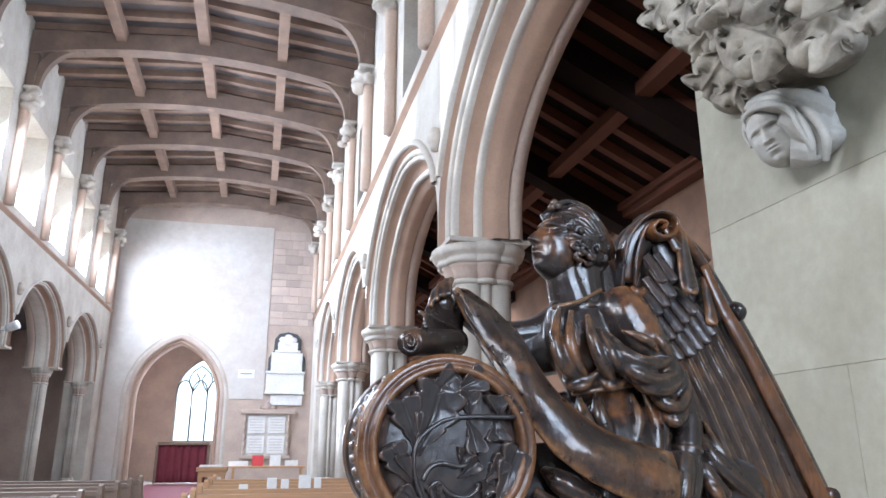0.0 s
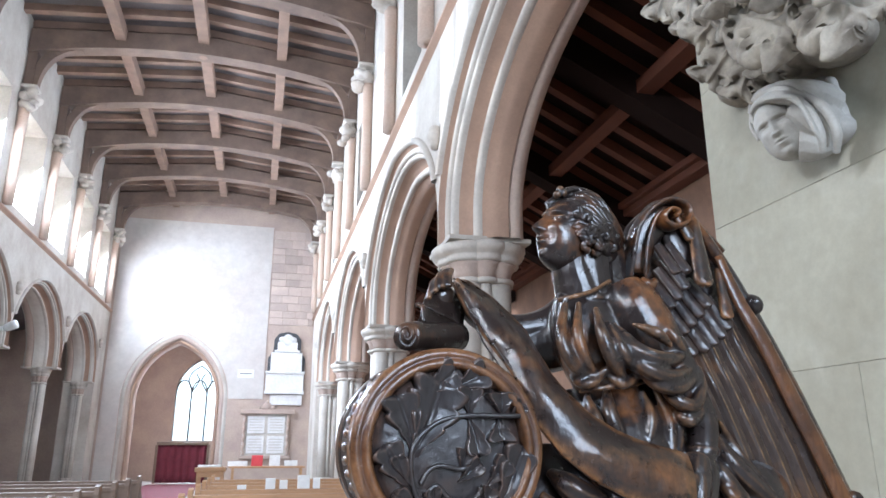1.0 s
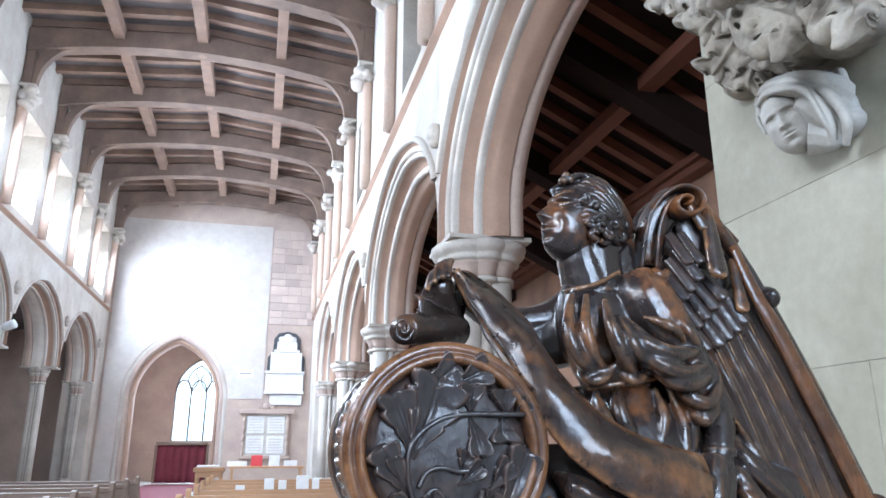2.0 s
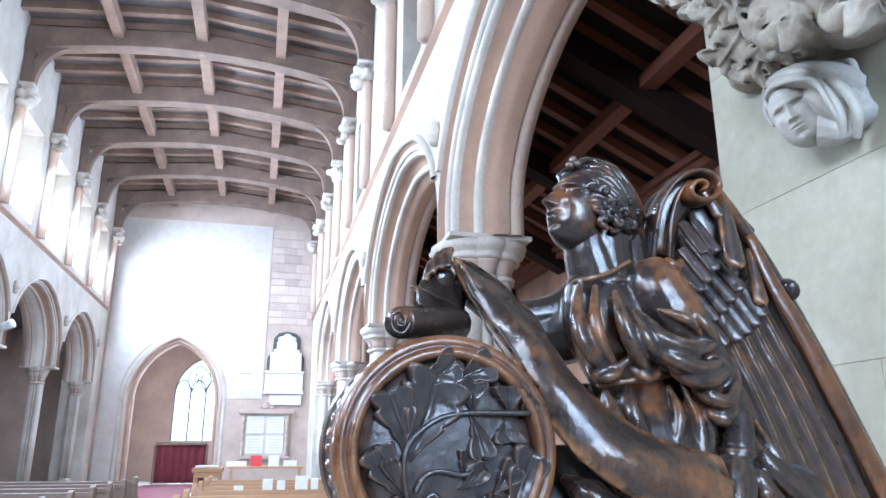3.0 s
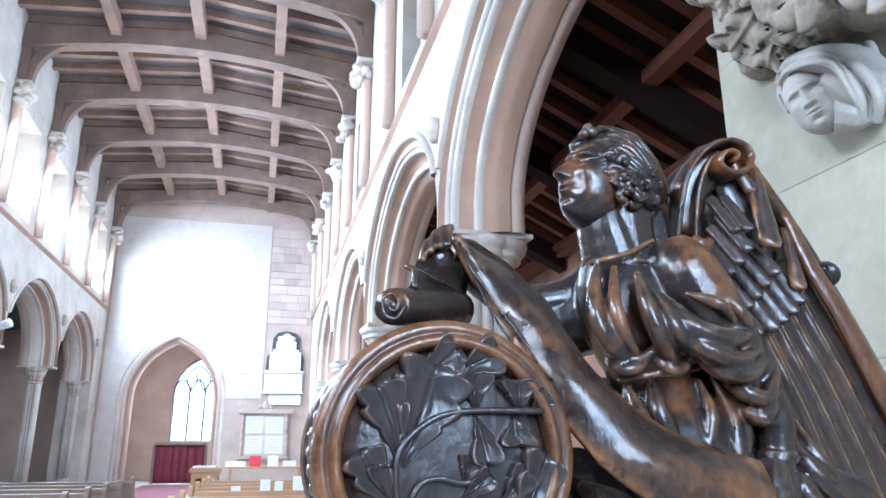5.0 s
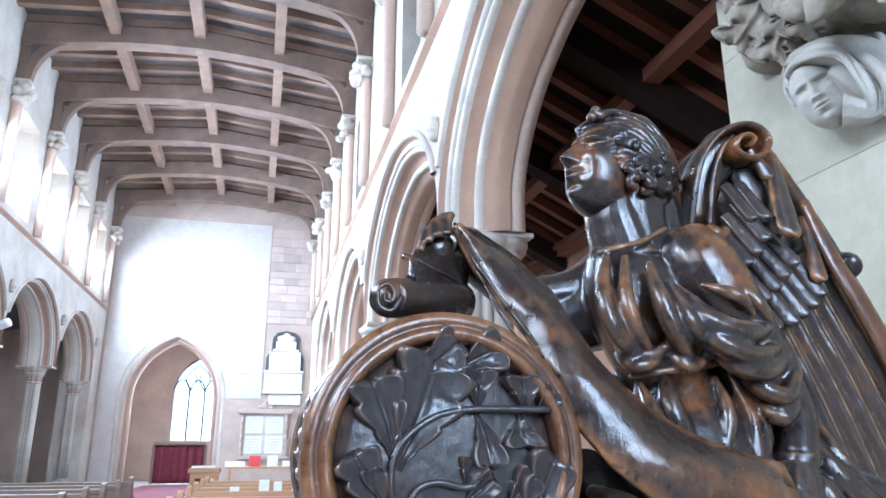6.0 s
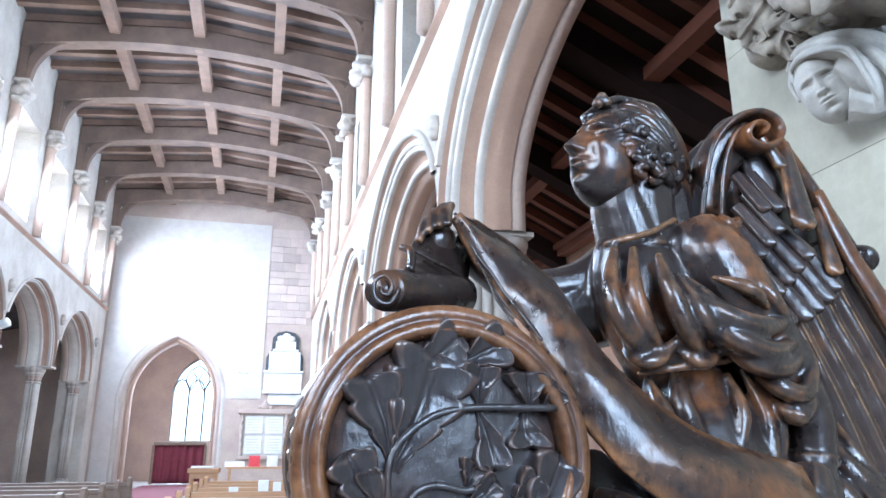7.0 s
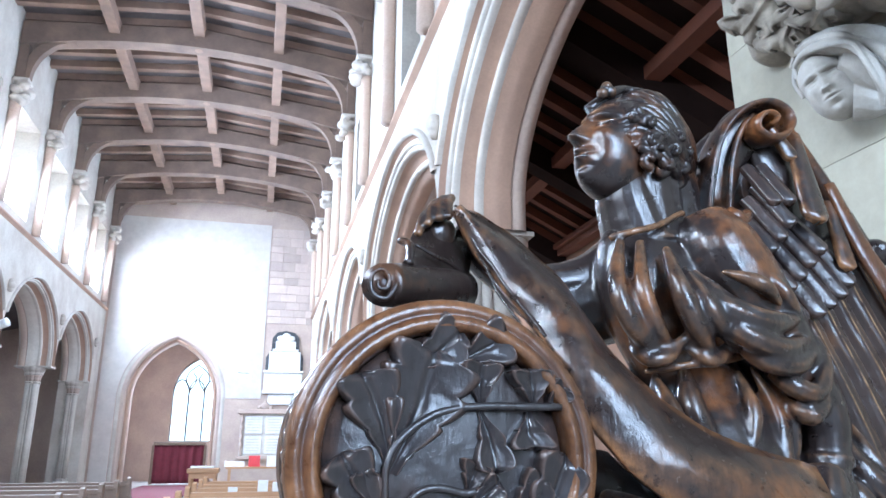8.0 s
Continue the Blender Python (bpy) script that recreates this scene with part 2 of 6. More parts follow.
def arcade_wall(name, face, mirror, columns, half, y0, y1, z_top, windows, thick=1.05, sill=7.05, head=9.2, outer=0.60, label=""):
    """A wall with arches between the columns and a row of clerestory windows above."""
    bm = bmesh.new()
    back = face + mirror * thick

    def quad(pts):
        bm.faces.new([bm.verts.new(p) for p in pts])

    spans = [((a + b) / 2, (b - a) / 2) for a, b in zip(columns, columns[1:])]

    def low(y):
        z = FLOOR_Z
        for c, hw in spans:
            if abs(y - c) < hw - 1e-6:
                u = (y - c) / (half + outer)
                u = max(-1, min(1, u))
                z = arch_point(outer, math.acos(u), c, half)[1] if abs(u) < 1 else CAP_TOP
        return z

    cuts = {y0, y1}
    for c, hw in spans:
        for i in range(41):
            cuts.add(round(c + hw * math.cos(math.pi * i / 40), 4))
    for wy, ww in windows:
        cuts |= {round(wy - ww / 2, 4), round(wy + ww / 2, 4)}
    cuts = sorted(c for c in cuts if y0 <= c <= y1)
    for a, b in zip(cuts, cuts[1:]):
        mid, open_here = (a + b) / 2, False
        for wy, ww in windows:
            open_here |= abs(mid - wy) < ww / 2
        za, zb = low(a + 1e-5), low(b - 1e-5)
        bands = [((za, zb), (sill, sill)), ((head, head), (z_top, z_top))]
        if not open_here:
            bands.insert(1, ((sill, sill), (head, head)))
        for lo, hi in bands:
            quad([(face, a, lo[0]), (face, b, lo[1]), (face, b, hi[1]), (face, a, hi[0])])
            quad([(back, b, lo[1]), (back, a, lo[0]), (back, a, hi[0]), (back, b, hi[1])])
        if open_here:
            quad([(face, a, sill), (face, b, sill), (back, b, sill + 0.02), (back, a, sill + 0.02)])
            quad([(face, a, head), (back, a, head), (back, b, head), (face, b, head)])
    for wy, ww in windows:
        for s in (-1, 1):
            y = wy + s * ww / 2
            quad([(face, y, sill), (back, y, sill), (back, y, head), (face, y, head)])
    for y in (columns[0], columns[-1]):
        quad([(face, y, FLOOR_Z), (back, y, FLOOR_Z), (back, y, SPRING), (face, y, SPRING)])
    for y in (y0, y1):
        quad([(face, y, FLOOR_Z), (back, y, FLOOR_Z), (back, y, z_top), (face, y, z_top)])
    quad([(face, y0, z_top), (face, y1, z_top), (back, y1, z_top), (back, y0, z_top)])
    bmesh.ops.remove_doubles(bm, verts=bm.verts, dist=0.0005)
    bmesh.ops.recalc_face_normals(bm, faces=bm.faces)
    wall = tagged(part(name, bm, STONE, None), label, "wall", kind="structure")
    for c, hw in spans:
        arch(wall, c, half, face, mirror, thick, outer / 0.60)
    xs = sorted((face + mirror * 0.015, back - mirror * 0.015))
    for y in columns:
        if y0 < y < y1:
            part("springer", boxed(*xs, y - 0.84 * (spans[0][1] - half), y + 0.84 * (spans[0][1] - half), CAP_TOP - 0.05, CAP_TOP + 0.002), STONE, wall)
            bm = bmesh.new()
            for dz, r in ((0.0, 0.11), (0.10, 0.085), (-0.10, 0.08)):
                bmesh.ops.create_icosphere(bm, subdivisions=2, radius=r, matrix=Matrix.Translation((face - mirror * 0.05, y, 5.12 + dz)))
            part("label_stop", merged(bm, 0.02, 1), STONE, wall, smooth=True)
    return wall


def arch(wall, c, half, face, mirror, thick, size=1.0):
    """The moulded orders of one arch, outermost first."""
    def strip(name, profile, mat, label="", **k):
        part(name, arch_strip(bmesh.new(), [(o * size, d) for o, d in profile], c, half, mirror, face, **k), mat, wall, label, smooth=True)
    strip("hood_mould", [(0.60, 0.01), (0.61, -0.05), (0.66, -0.07), (0.71, -0.03), (0.72, 0.01)], STONE, t0=0.30, t1=math.pi - 0.30, foot=False)
    strip("hollow_moulding", [(0.605, -0.005), (0.59, 0.05), (0.56, 0.09)], RED, "thin red sandstone hollow")
    strip("roll_moulding", [(0.56, 0.09), (0.55, 0.075)] + roll(0.50, 0.115, 0.055, -50, -170) + roll(0.415, 0.165, 0.055, -30, -190) + [(0.36, 0.205)], STONE)
    strip("hollow_moulding", [(0.36, 0.20), (0.345, 0.26), (0.30, 0.34), (0.245, 0.385)], RED, "red sandstone hollow")
    strip("roll_moulding", [(0.245, 0.385), (0.25, 0.365)] + roll(0.19, 0.40, 0.065, -30, -200) + [(0.13, 0.43)], STONE)
    strip("soffit_moulding", [(0.13, 0.43), (0.10, 0.475), (0.045, 0.53), (0.01, 0.60), (0.0, 0.72)], RED if size > 0.9 else STONE, "broad red sandstone chamfer" if size > 0.9 else "")
    strip("fillet", [(0.0, 0.72), (0.03, 0.735), (0.03, 0.75), (0.0, 0.765), (-0.005, 0.86), (0.08, 0.93)], PINK)
    strip("back_order", [(0.08, 0.93), (0.20, 0.93), (0.22, 0.98), (0.45, 0.98), (0.60, thick)], STONE)


def column(cx, cy, label, group, slim=1.0):
    """A column of four large and four small shafts, with base and moulded capital that follow them."""
    t = thing("column", label, "column", (cx, cy, FLOOR_Z), group, "structure")

    def cluster(big, small, core, rows, bm):
        for k in range(8):
            a = k * math.pi / 4 + math.pi / 4
            r0, out = (big, 0.265) if k % 2 == 0 else (small, 0.30)
            turned(bm, [(slim * (r0 + d), z) for d, z in rows], slim * out * math.cos(a), slim * out * math.sin(a), 20)
        return turned(bm, [(slim * (core + d), z) for d, z in rows], 0, 0, 32)

    part("shaft", cluster(0.165, 0.062, 0.26, [(0, 0.30), (0, 3.36)], bmesh.new()), STONE, t, smooth=True)
    part("base", turned(bmesh.new(), [(slim * r, z) for r, z in ((0.60, 0.0), (0.60, 0.12), (0.55, 0.15), (0.56, 0.20), (0.50, 0.25), (0.46, 0.27), (0.48, 0.31), (0.43, 0.34))], 0, 0, 64, lobes=8, lobe=-0.075), STONE, t)
    for nm, mat, rows in (("necking", STONE, [(0.0, 3.25), (0.032, 3.262), (0.042, 3.285), (0.032, 3.308), (0.0, 3.32)]),
                          ("bell", PINK, [(0.0, 3.32), (0.01, 3.40), (0.04, 3.47), (0.07, 3.50)]),
                          ("abacus", STONE, [(0.06, 3.50), (0.10, 3.512), (0.125, 3.54), (0.10, 3.57), (0.12, 3.60), (0.165, 3.62), (0.19, 3.66), (0.19, 3.71), (0.15, 3.75), (0.11, 3.78)])):
        part(nm, cluster(0.165, 0.11, 0.28, rows, bmesh.new()), mat, t, smooth=True)
    return t


N_COLS = [1.90, 8.35, 14.80, 21.25, 27.70, 34.15]
S_COLS = [-0.4, 4.6, 9.6, 14.6, 19.6, 24.6, 29.6]
BAYS = [8.7 + 3.0 * k for k in range(8)]
arcade_wall("wall_north", WALL_N, 1, N_COLS[:5], 2.60, 2.66, WALL_W, 11.6, [(b + 1.5, 1.5) for b in BAYS[:7]], label="pale limestone nave wall with moulded arches")
arcade_wall("wall_south", WALL_S, -1, S_COLS[1:], 2.19, 4.6, WALL_W, 11.6, [(b + 1.5, 1.7) for b in BAYS[:7]], label="pale limestone nave wall with moulded arches", sill=6.9, head=9.4, outer=0.30)
for y in N_COLS[1:5]:
    column(WALL_N + 0.52, y, "clustered pale limestone column with moulded capital", "nave columns")
for y in S_COLS[2:]:
    column(WALL_S - 0.52, y, "clustered pale limestone column with moulded capital", "nave columns", 0.50)

# string courses
for nm, f, s, ya, yb in (("trim", WALL_N, -1, 2.66, WALL_W), ("trim", WALL_S, 1, 4.6, WALL_W)):
    bm = bmesh.new()
    grid_faces(bm, [[(f + s * d, y, z) for d, z in ((-0.02, 6.52), (0.03, 6.56), (0.085, 6.60), (0.085, 6.635), (0.04, 6.66), (-0.02, 6.68))] for y in (ya, yb)], closed=True)
    tagged(part(nm, bm, RED), "red sandstone string course along the wall", "moulding", kind="structure")


def clerestory_window(name, x, y, w, z0, z1):
    """Two lights with a mullion, leaded bars and glass."""
    t = thing(name, "clear leaded clerestory window of two lights", "window", (x, y, z0), kind="structure")
    h = z1 - z0
    for nm, b in (("window_frame", (-0.07, 0.07, -w / 2, -w / 2 + 0.09, 0, h)), ("window_frame", (-0.07, 0.07, w / 2 - 0.09, w / 2, 0, h)),
                  ("mullion", (-0.08, 0.08, -0.06, 0.06, 0, h)), ("window_head", (-0.07, 0.07, -w / 2 + 0.09, w / 2 - 0.09, h - 0.10, h)), ("window_sill", (-0.10, 0.10, -w / 2 + 0.09, w / 2 - 0.09, 0, 0.08))):
        part(nm, boxed(*b, bevel=0.012), STONE, t)
    for s in (-1, 1):
        c = s * (w / 4 - 0.01)
        pane = part("pane", boxed(-0.004, 0.004, c - w / 4 + 0.075, c + w / 4 - 0.075, 0.08, h - 0.10), GLASS, t)
        pane.visible_shadow = False
        for k in range(1, 5):
            part("glazing_bar", boxed(-0.012, 0.012, c - w / 4 + 0.075, c + w / 4 - 0.075, h * k / 5 - 0.008, h * k / 5 + 0.008), LEAD, t)
    return t


for k, b in enumerate(BAYS[:7]):
    clerestory_window("window_%d" % (k + 1), WALL_N + 0.75, b + 1.5, 1.5, 7.05, 9.2)
    clerestory_window("window_%d" % (k + 8), WALL_S - 0.80, b + 1.5, 1.7, 6.9, 9.4)

# west wall with the tower arch
ARCH_W, ARCH_HALF = -3.30, 1.55


def west_arch(o, th):
    """Pointed arch of two arcs, (x, z)."""
    a, r = ARCH_HALF + o, 1.55 * ARCH_HALF + o
    c = r - a
    u = math.cos(th) * a
    return ARCH_W + u, 3.15 + math.sqrt(max(r * r - (abs(u) + c) ** 2, 0))


def wall_west():
    bm = bmesh.new()

    def quad(pts):
        bm.faces.new([bm.verts.new(p) for p in pts])

    n = 32
    edge = [west_arch(0.30, math.pi - math.pi * i / n) for i in range(n + 1)]
    for y in (WALL_W, WALL_W + 0.9):
        for x0, x1 in ((-11, edge[0][0]), (edge[-1][0], 7)):
            quad([(x0, y, FLOOR_Z), (x1, y, FLOOR_Z), (x1, y, 12.5), (x0, y, 12.5)])
        for a, b in zip(edge, edge[1:]):
            quad([(a[0], y, a[1]), (b[0], y, b[1]), (b[0], y, 12.5), (a[0], y, 12.5)])
    loop = [(edge[0][0], FLOOR_Z)] + edge + [(edge[-1][0], FLOOR_Z)]
    for a, b in zip(loop, loop[1:]):
        quad([(a[0], WALL_W, a[1]), (b[0], WALL_W, b[1]), (b[0], WALL_W + 0.9, b[1]), (a[0], WALL_W + 0.9, a[1])])
    bmesh.ops.remove_doubles(bm, verts=bm.verts, dist=0.0005)
    bmesh.ops.recalc_face_normals(bm, faces=bm.faces)
    wall = tagged(part("wall_west", bm, PINK), "weathered pink stone end wall with a pointed arch", "wall", kind="structure")
    # arch orders
    for nm, prof, mat in (("arch_order", [(0.33, -0.02), (0.40, -0.04), (0.47, 0.0)], STONE), ("arch_order", [(0.30, 0.0), (0.26, -0.02), (0.18, 0.03), (0.14, 0.14)], PINK),
                          ("arch_order", [(0.14, 0.14), (0.12, 0.10), (0.05, 0.14), (0.0, 0.25), (0.0, 0.60)], RED)):
        rows = []
        for i in range(41):
            th = math.pi - math.pi * i / 40
            rows.append([Vector((west_arch(o, th)[0], WALL_W + d, west_arch(o, th)[1])) for o, d in prof])
        rows.insert(0, [Vector((p.x, p.y, FLOOR_Z)) for p in rows[0]])
        rows.append([Vector((p.x, p.y, FLOOR_Z)) for p in rows[-1]])
        part(nm, grid_faces_bm(rows), mat, wall, smooth=True)
    return wall


def grid_faces_bm(rows):
    bm = bmesh.new()
    grid_faces(bm, rows, closed=False)
    return bm


west = wall_west()
# limewashed field over the arch
bm = bmesh.new()
edge = [west_arch(0.50, math.pi - math.pi * i / 24) for i in range(25)]
yy = WALL_W - 0.03
for a, b in zip(edge, edge[1:]):
    bm.faces.new([bm.verts.new(p) for p in ((a[0], yy, a[1]), (b[0], yy, b[1]), (b[0], yy, 10.6), (a[0], yy, 10.6))])
for x0, x1, z0 in ((-6.0, edge[0][0], FLOOR_Z + 0.02), (edge[-1][0], 0.12, 3.2)):
    bm.faces.new([bm.verts.new(p) for p in ((x0, yy, z0), (x1, yy, z0), (x1, yy, 10.6), (x0, yy, 10.6))])
bmesh.ops.remove_doubles(bm, verts=bm.verts, dist=0.0005)
fs = bmesh.ops.extrude_face_region(bm, geom=bm.faces[:])
bmesh.ops.translate(bm, verts=[v for v in fs["geom"] if isinstance(v, bmesh.types.BMVert)], vec=(0, 0.028, 0))
bmesh.ops.recalc_face_normals(bm, faces=bm.faces)
part("limewash_field", bm, PLASTER, west, "cracked cream limewash")

# tower room behind the arch
tagged(part("wall_tower", boxed(-6.2, -5.6, WALL_W + 0.9, 36, FLOOR_Z, 8), PINK), "rough pink stone tower side wall", "wall", kind="structure")
tagged(part("wall_tower", boxed(-0.6, 0.0, WALL_W + 0.9, 36, FLOOR_Z, 8), PINK), "rough pink stone tower side wall", "wall", kind="structure")
tagged(part("ceiling_tower", boxed(-5.6, -0.6, WALL_W + 0.9, 36, 7.4, 7.6), ROOF_DARK), "dark boarded tower ceiling", "ceiling", kind="structure")
TW_C, TW_H, TW_Y = -2.75, 1.02, 35.2


def tower_window():
    """The end wall of the tower, pierced by a traceried window of three lights."""
    bm = bmesh.new()

    def quad(pts):
        bm.faces.new([bm.verts.new(p) for p in pts])

    def top(u, half=TW_H, z=3.7):
        r = 1.7 * half
        return z + math.sqrt(max(r * r - (abs(u) + r - half) ** 2, 0))

    us = [TW_H * math.cos(math.pi - math.pi * i / 24) for i in range(25)]
    for y in (TW_Y, TW_Y + 0.7):
        quad([(-5.6, y, FLOOR_Z), (TW_C - TW_H, y, FLOOR_Z), (TW_C - TW_H, y, 7.4), (-5.6, y, 7.4)])
        quad([(TW_C + TW_H, y, FLOOR_Z), (-0.6, y, FLOOR_Z), (-0.6, y, 7.4), (TW_C + TW_H, y, 7.4)])
        quad([(TW_C - TW_H, y, FLOOR_Z), (TW_C + TW_H, y, FLOOR_Z), (TW_C + TW_H, y, 1.55), (TW_C - TW_H, y, 1.55)])
        for a, b in zip(us, us[1:]):
            quad([(TW_C + a, y, top(a)), (TW_C + b, y, top(b)), (TW_C + b, y, 7.4), (TW_C + a, y, 7.4)])
    loop = [(-TW_H, 1.55)] + [(u, top(u)) for u in us] + [(TW_H, 1.55), (-TW_H, 1.55)]
    for a, b in zip(loop, loop[1:]):
        quad([(TW_C + a[0], TW_Y, a[1]), (TW_C + b[0], TW_Y, b[1]), (TW_C + b[0], TW_Y + 0.7, b[1]), (TW_C + a[0], TW_Y + 0.7, a[1])])
    bmesh.ops.remove_doubles(bm, verts=bm.verts, dist=0.0005)
    bmesh.ops.recalc_face_normals(bm, faces=bm.faces)
    tagged(part("wall_tower_end", bm, PINK), "pink stone tower wall pierced by a window", "wall", kind="structure")
    t = thing("window_15", "bright three-light window with stone tracery", "window", (TW_C, TW_Y + 0.35, 1.55), kind="structure")
    w = 2 * TW_H / 3
    for s in (-1, 1):
        part("mullion", boxed(s * w / 2 - 0.035, s * w / 2 + 0.035, -0.07, 0.07, 0, 2.25, bevel=0.01), LEAD, t)
    for k in (-1, 0, 1):
        for s in (-1, 1):
            pts = [(k * w + s * w / 2 * math.cos(a), 0, 2.15 + 0.62 * math.sin(a), 0.032) for a in np.linspace(0, math.pi / 2, 8)]
            part("tracery_bar", tube(bmesh.new(), pts, 12, 8), LEAD, t, smooth=True)
    for s in (-1, 1):
        pts = [(s * w / 2, 0, 2.3, 0.03), (s * w * 0.75, 0, 2.75, 0.03), (s * w * 0.55, 0, 3.15, 0.03), (0, 0, 3.45, 0.03)]
        part("tracery_bar", tube(bmesh.new(), pts, 14, 8), LEAD, t, smooth=True)
        pts = [(s * w / 2, 0, 2.2, 0.03), (s * 0.06, 0, 2.75, 0.03), (s * w * 0.3, 0, 3.1, 0.03)]
        part("tracery_bar", tube(bmesh.new(), pts, 14, 8), LEAD, t, smooth=True)
    part("window_sill", boxed(-TW_H + 0.01, TW_H - 0.01, -0.3, 0.3, 0.002, 0.05, bevel=0.01), STONE, t)
    pane = part("pane", boxed(-TW_H + 0.01, TW_H - 0.01, 0.10, 0.106, 0.05, 3.9), GLASS, t)
    pane.visible_shadow = False


tower_window()
glow = bpy.data.materials.new("bright_overcast_sky")
glow.use_nodes = True
em = glow.node_tree.nodes.new("ShaderNodeEmission")
em.inputs[0].default_value, em.inputs[1].default_value = (0.93, 0.97, 1.0, 1), 2.2
glow.node_tree.links.new(em.outputs[0], glow.node_tree.nodes["Material Output"].inputs[0])
tagged(part("backdrop", boxed(-16, 10, 60, 60.1, FLOOR_Z - 0.3, 24), glow), "pale sky beyond the tower window", "sky", kind="structure")

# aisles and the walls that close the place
# One brown tone, set darker than the pink stone used on the other walls.
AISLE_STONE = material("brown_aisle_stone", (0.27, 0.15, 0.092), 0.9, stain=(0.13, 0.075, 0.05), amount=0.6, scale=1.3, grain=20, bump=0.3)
tagged(part("wall_aisle_north", boxed(5.7, 6.3, -7, WALL_W, FLOOR_Z, 6.6), AISLE_STONE), "brown stone aisle wall", "wall", kind="structure")
for k, (za, zb) in enumerate(((FLOOR_Z, 1.6), (4.6, 6.0))):
    tagged(part("wall_aisle_south", boxed(-10.6, -10.0, -7, WALL_W, za, zb), PLASTER), "grey limewashed aisle wall", "wall", kind="structure")
y = -7.0
while y < WALL_W - 1:
    tagged(part("wall_aisle_south", boxed(-10.6, -10.0, y, min(y + 3.4, WALL_W), 1.6, 4.6), PLASTER), "grey limewashed aisle wall between windows", "wall", kind="structure")
    y += 5.0
tagged(part("wall_chancel_south", boxed(-6.9, -6.1, 1.6, 4.6, FLOOR_Z, 12.5), STONE), "pale limestone wall", "wall", kind="structure")
# Unseen chancel walls, made dark against reflections on the oak, open for the lamps.
for ya, yb in ((-7, -4.5), (-2.1, -0.8)):
    tagged(part("wall_chancel_south", boxed(-6.9, -6.1, ya, yb, FLOOR_Z, 12.5), ROOF_DARK), "unseen wall between added openings, dark to dull reflections", "wall", kind="structure")
for ya, yb in ((-4.5, -2.1), (-0.8, 1.6)):
    tagged(part("wall_chancel_south", boxed(-6.9, -6.1, ya, yb, FLOOR_Z, 3.5), ROOF_DARK), "unseen wall below an added opening, dark to dull reflections", "wall", kind="structure")
    tagged(part("wall_chancel_south", boxed(-6.9, -6.1, ya, yb, 7.2, 12.5), ROOF_DARK), "unseen wall above an added opening, dark to dull reflections", "wall", kind="structure")
# Unseen end wall, likewise dark, with an opening made for the east lamp.
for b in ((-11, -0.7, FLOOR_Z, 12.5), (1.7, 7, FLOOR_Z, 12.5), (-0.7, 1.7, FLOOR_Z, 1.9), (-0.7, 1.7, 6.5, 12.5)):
    tagged(part("wall_east", boxed(b[0], b[1], -7.6, -7, b[2], b[3]), ROOF_DARK), "unseen end wall around an added opening, dark to dull reflections", "wall", kind="structure")
tagged(part("ceiling_chancel", boxed(-6.9, 2.8, -7, 7.0, 12.0, 12.4), ROOF_DARK), "dark boarded roof", "ceiling", kind="structure")


# ---- nave roof ----
MID = (WALL_N + WALL_S) / 2


def roof_z(x):
    return 11.95 - 0.10 * abs(x - MID)


bm = bmesh.new()
grid_faces(bm, [[(x, y, roof_z(x) + d) for x, d in ((WALL_S - 1.0, 0), (MID, 0), (WALL_N + 1.1, 0), (WALL_N + 1.1, 0.15), (MID, 0.15), (WALL_S - 1.0, 0.15))] for y in (6.9, WALL_W + 1)])
boards = len(bm.faces)
yb = 7.2
while yb < WALL_W - 0.3:
    for s in (-1, 1):
        x1 = WALL_N if s > 0 else WALL_S
        grid_faces(bm, [[(x, yb - 0.09, roof_z(x) - 0.19), (x, yb + 0.09, roof_z(x) - 0.19), (x, yb + 0.09, roof_z(x)), (x, yb - 0.09, roof_z(x))] for x in (MID + s * 0.05, x1)])
    yb += 0.75
bm.faces.ensure_lookup_table()
for f in bm.faces[:boards]:
    f.material_index = 1
roof = tagged(part("ceiling", bm, ROOF_LIGHT), "low pitched oak roof with rafters and boards", "ceiling", kind="structure")
roof.data.materials.append(ROOF_DARK)


def beam_low(x):
    return 11.12 - 0.030 * (x - MID) ** 2


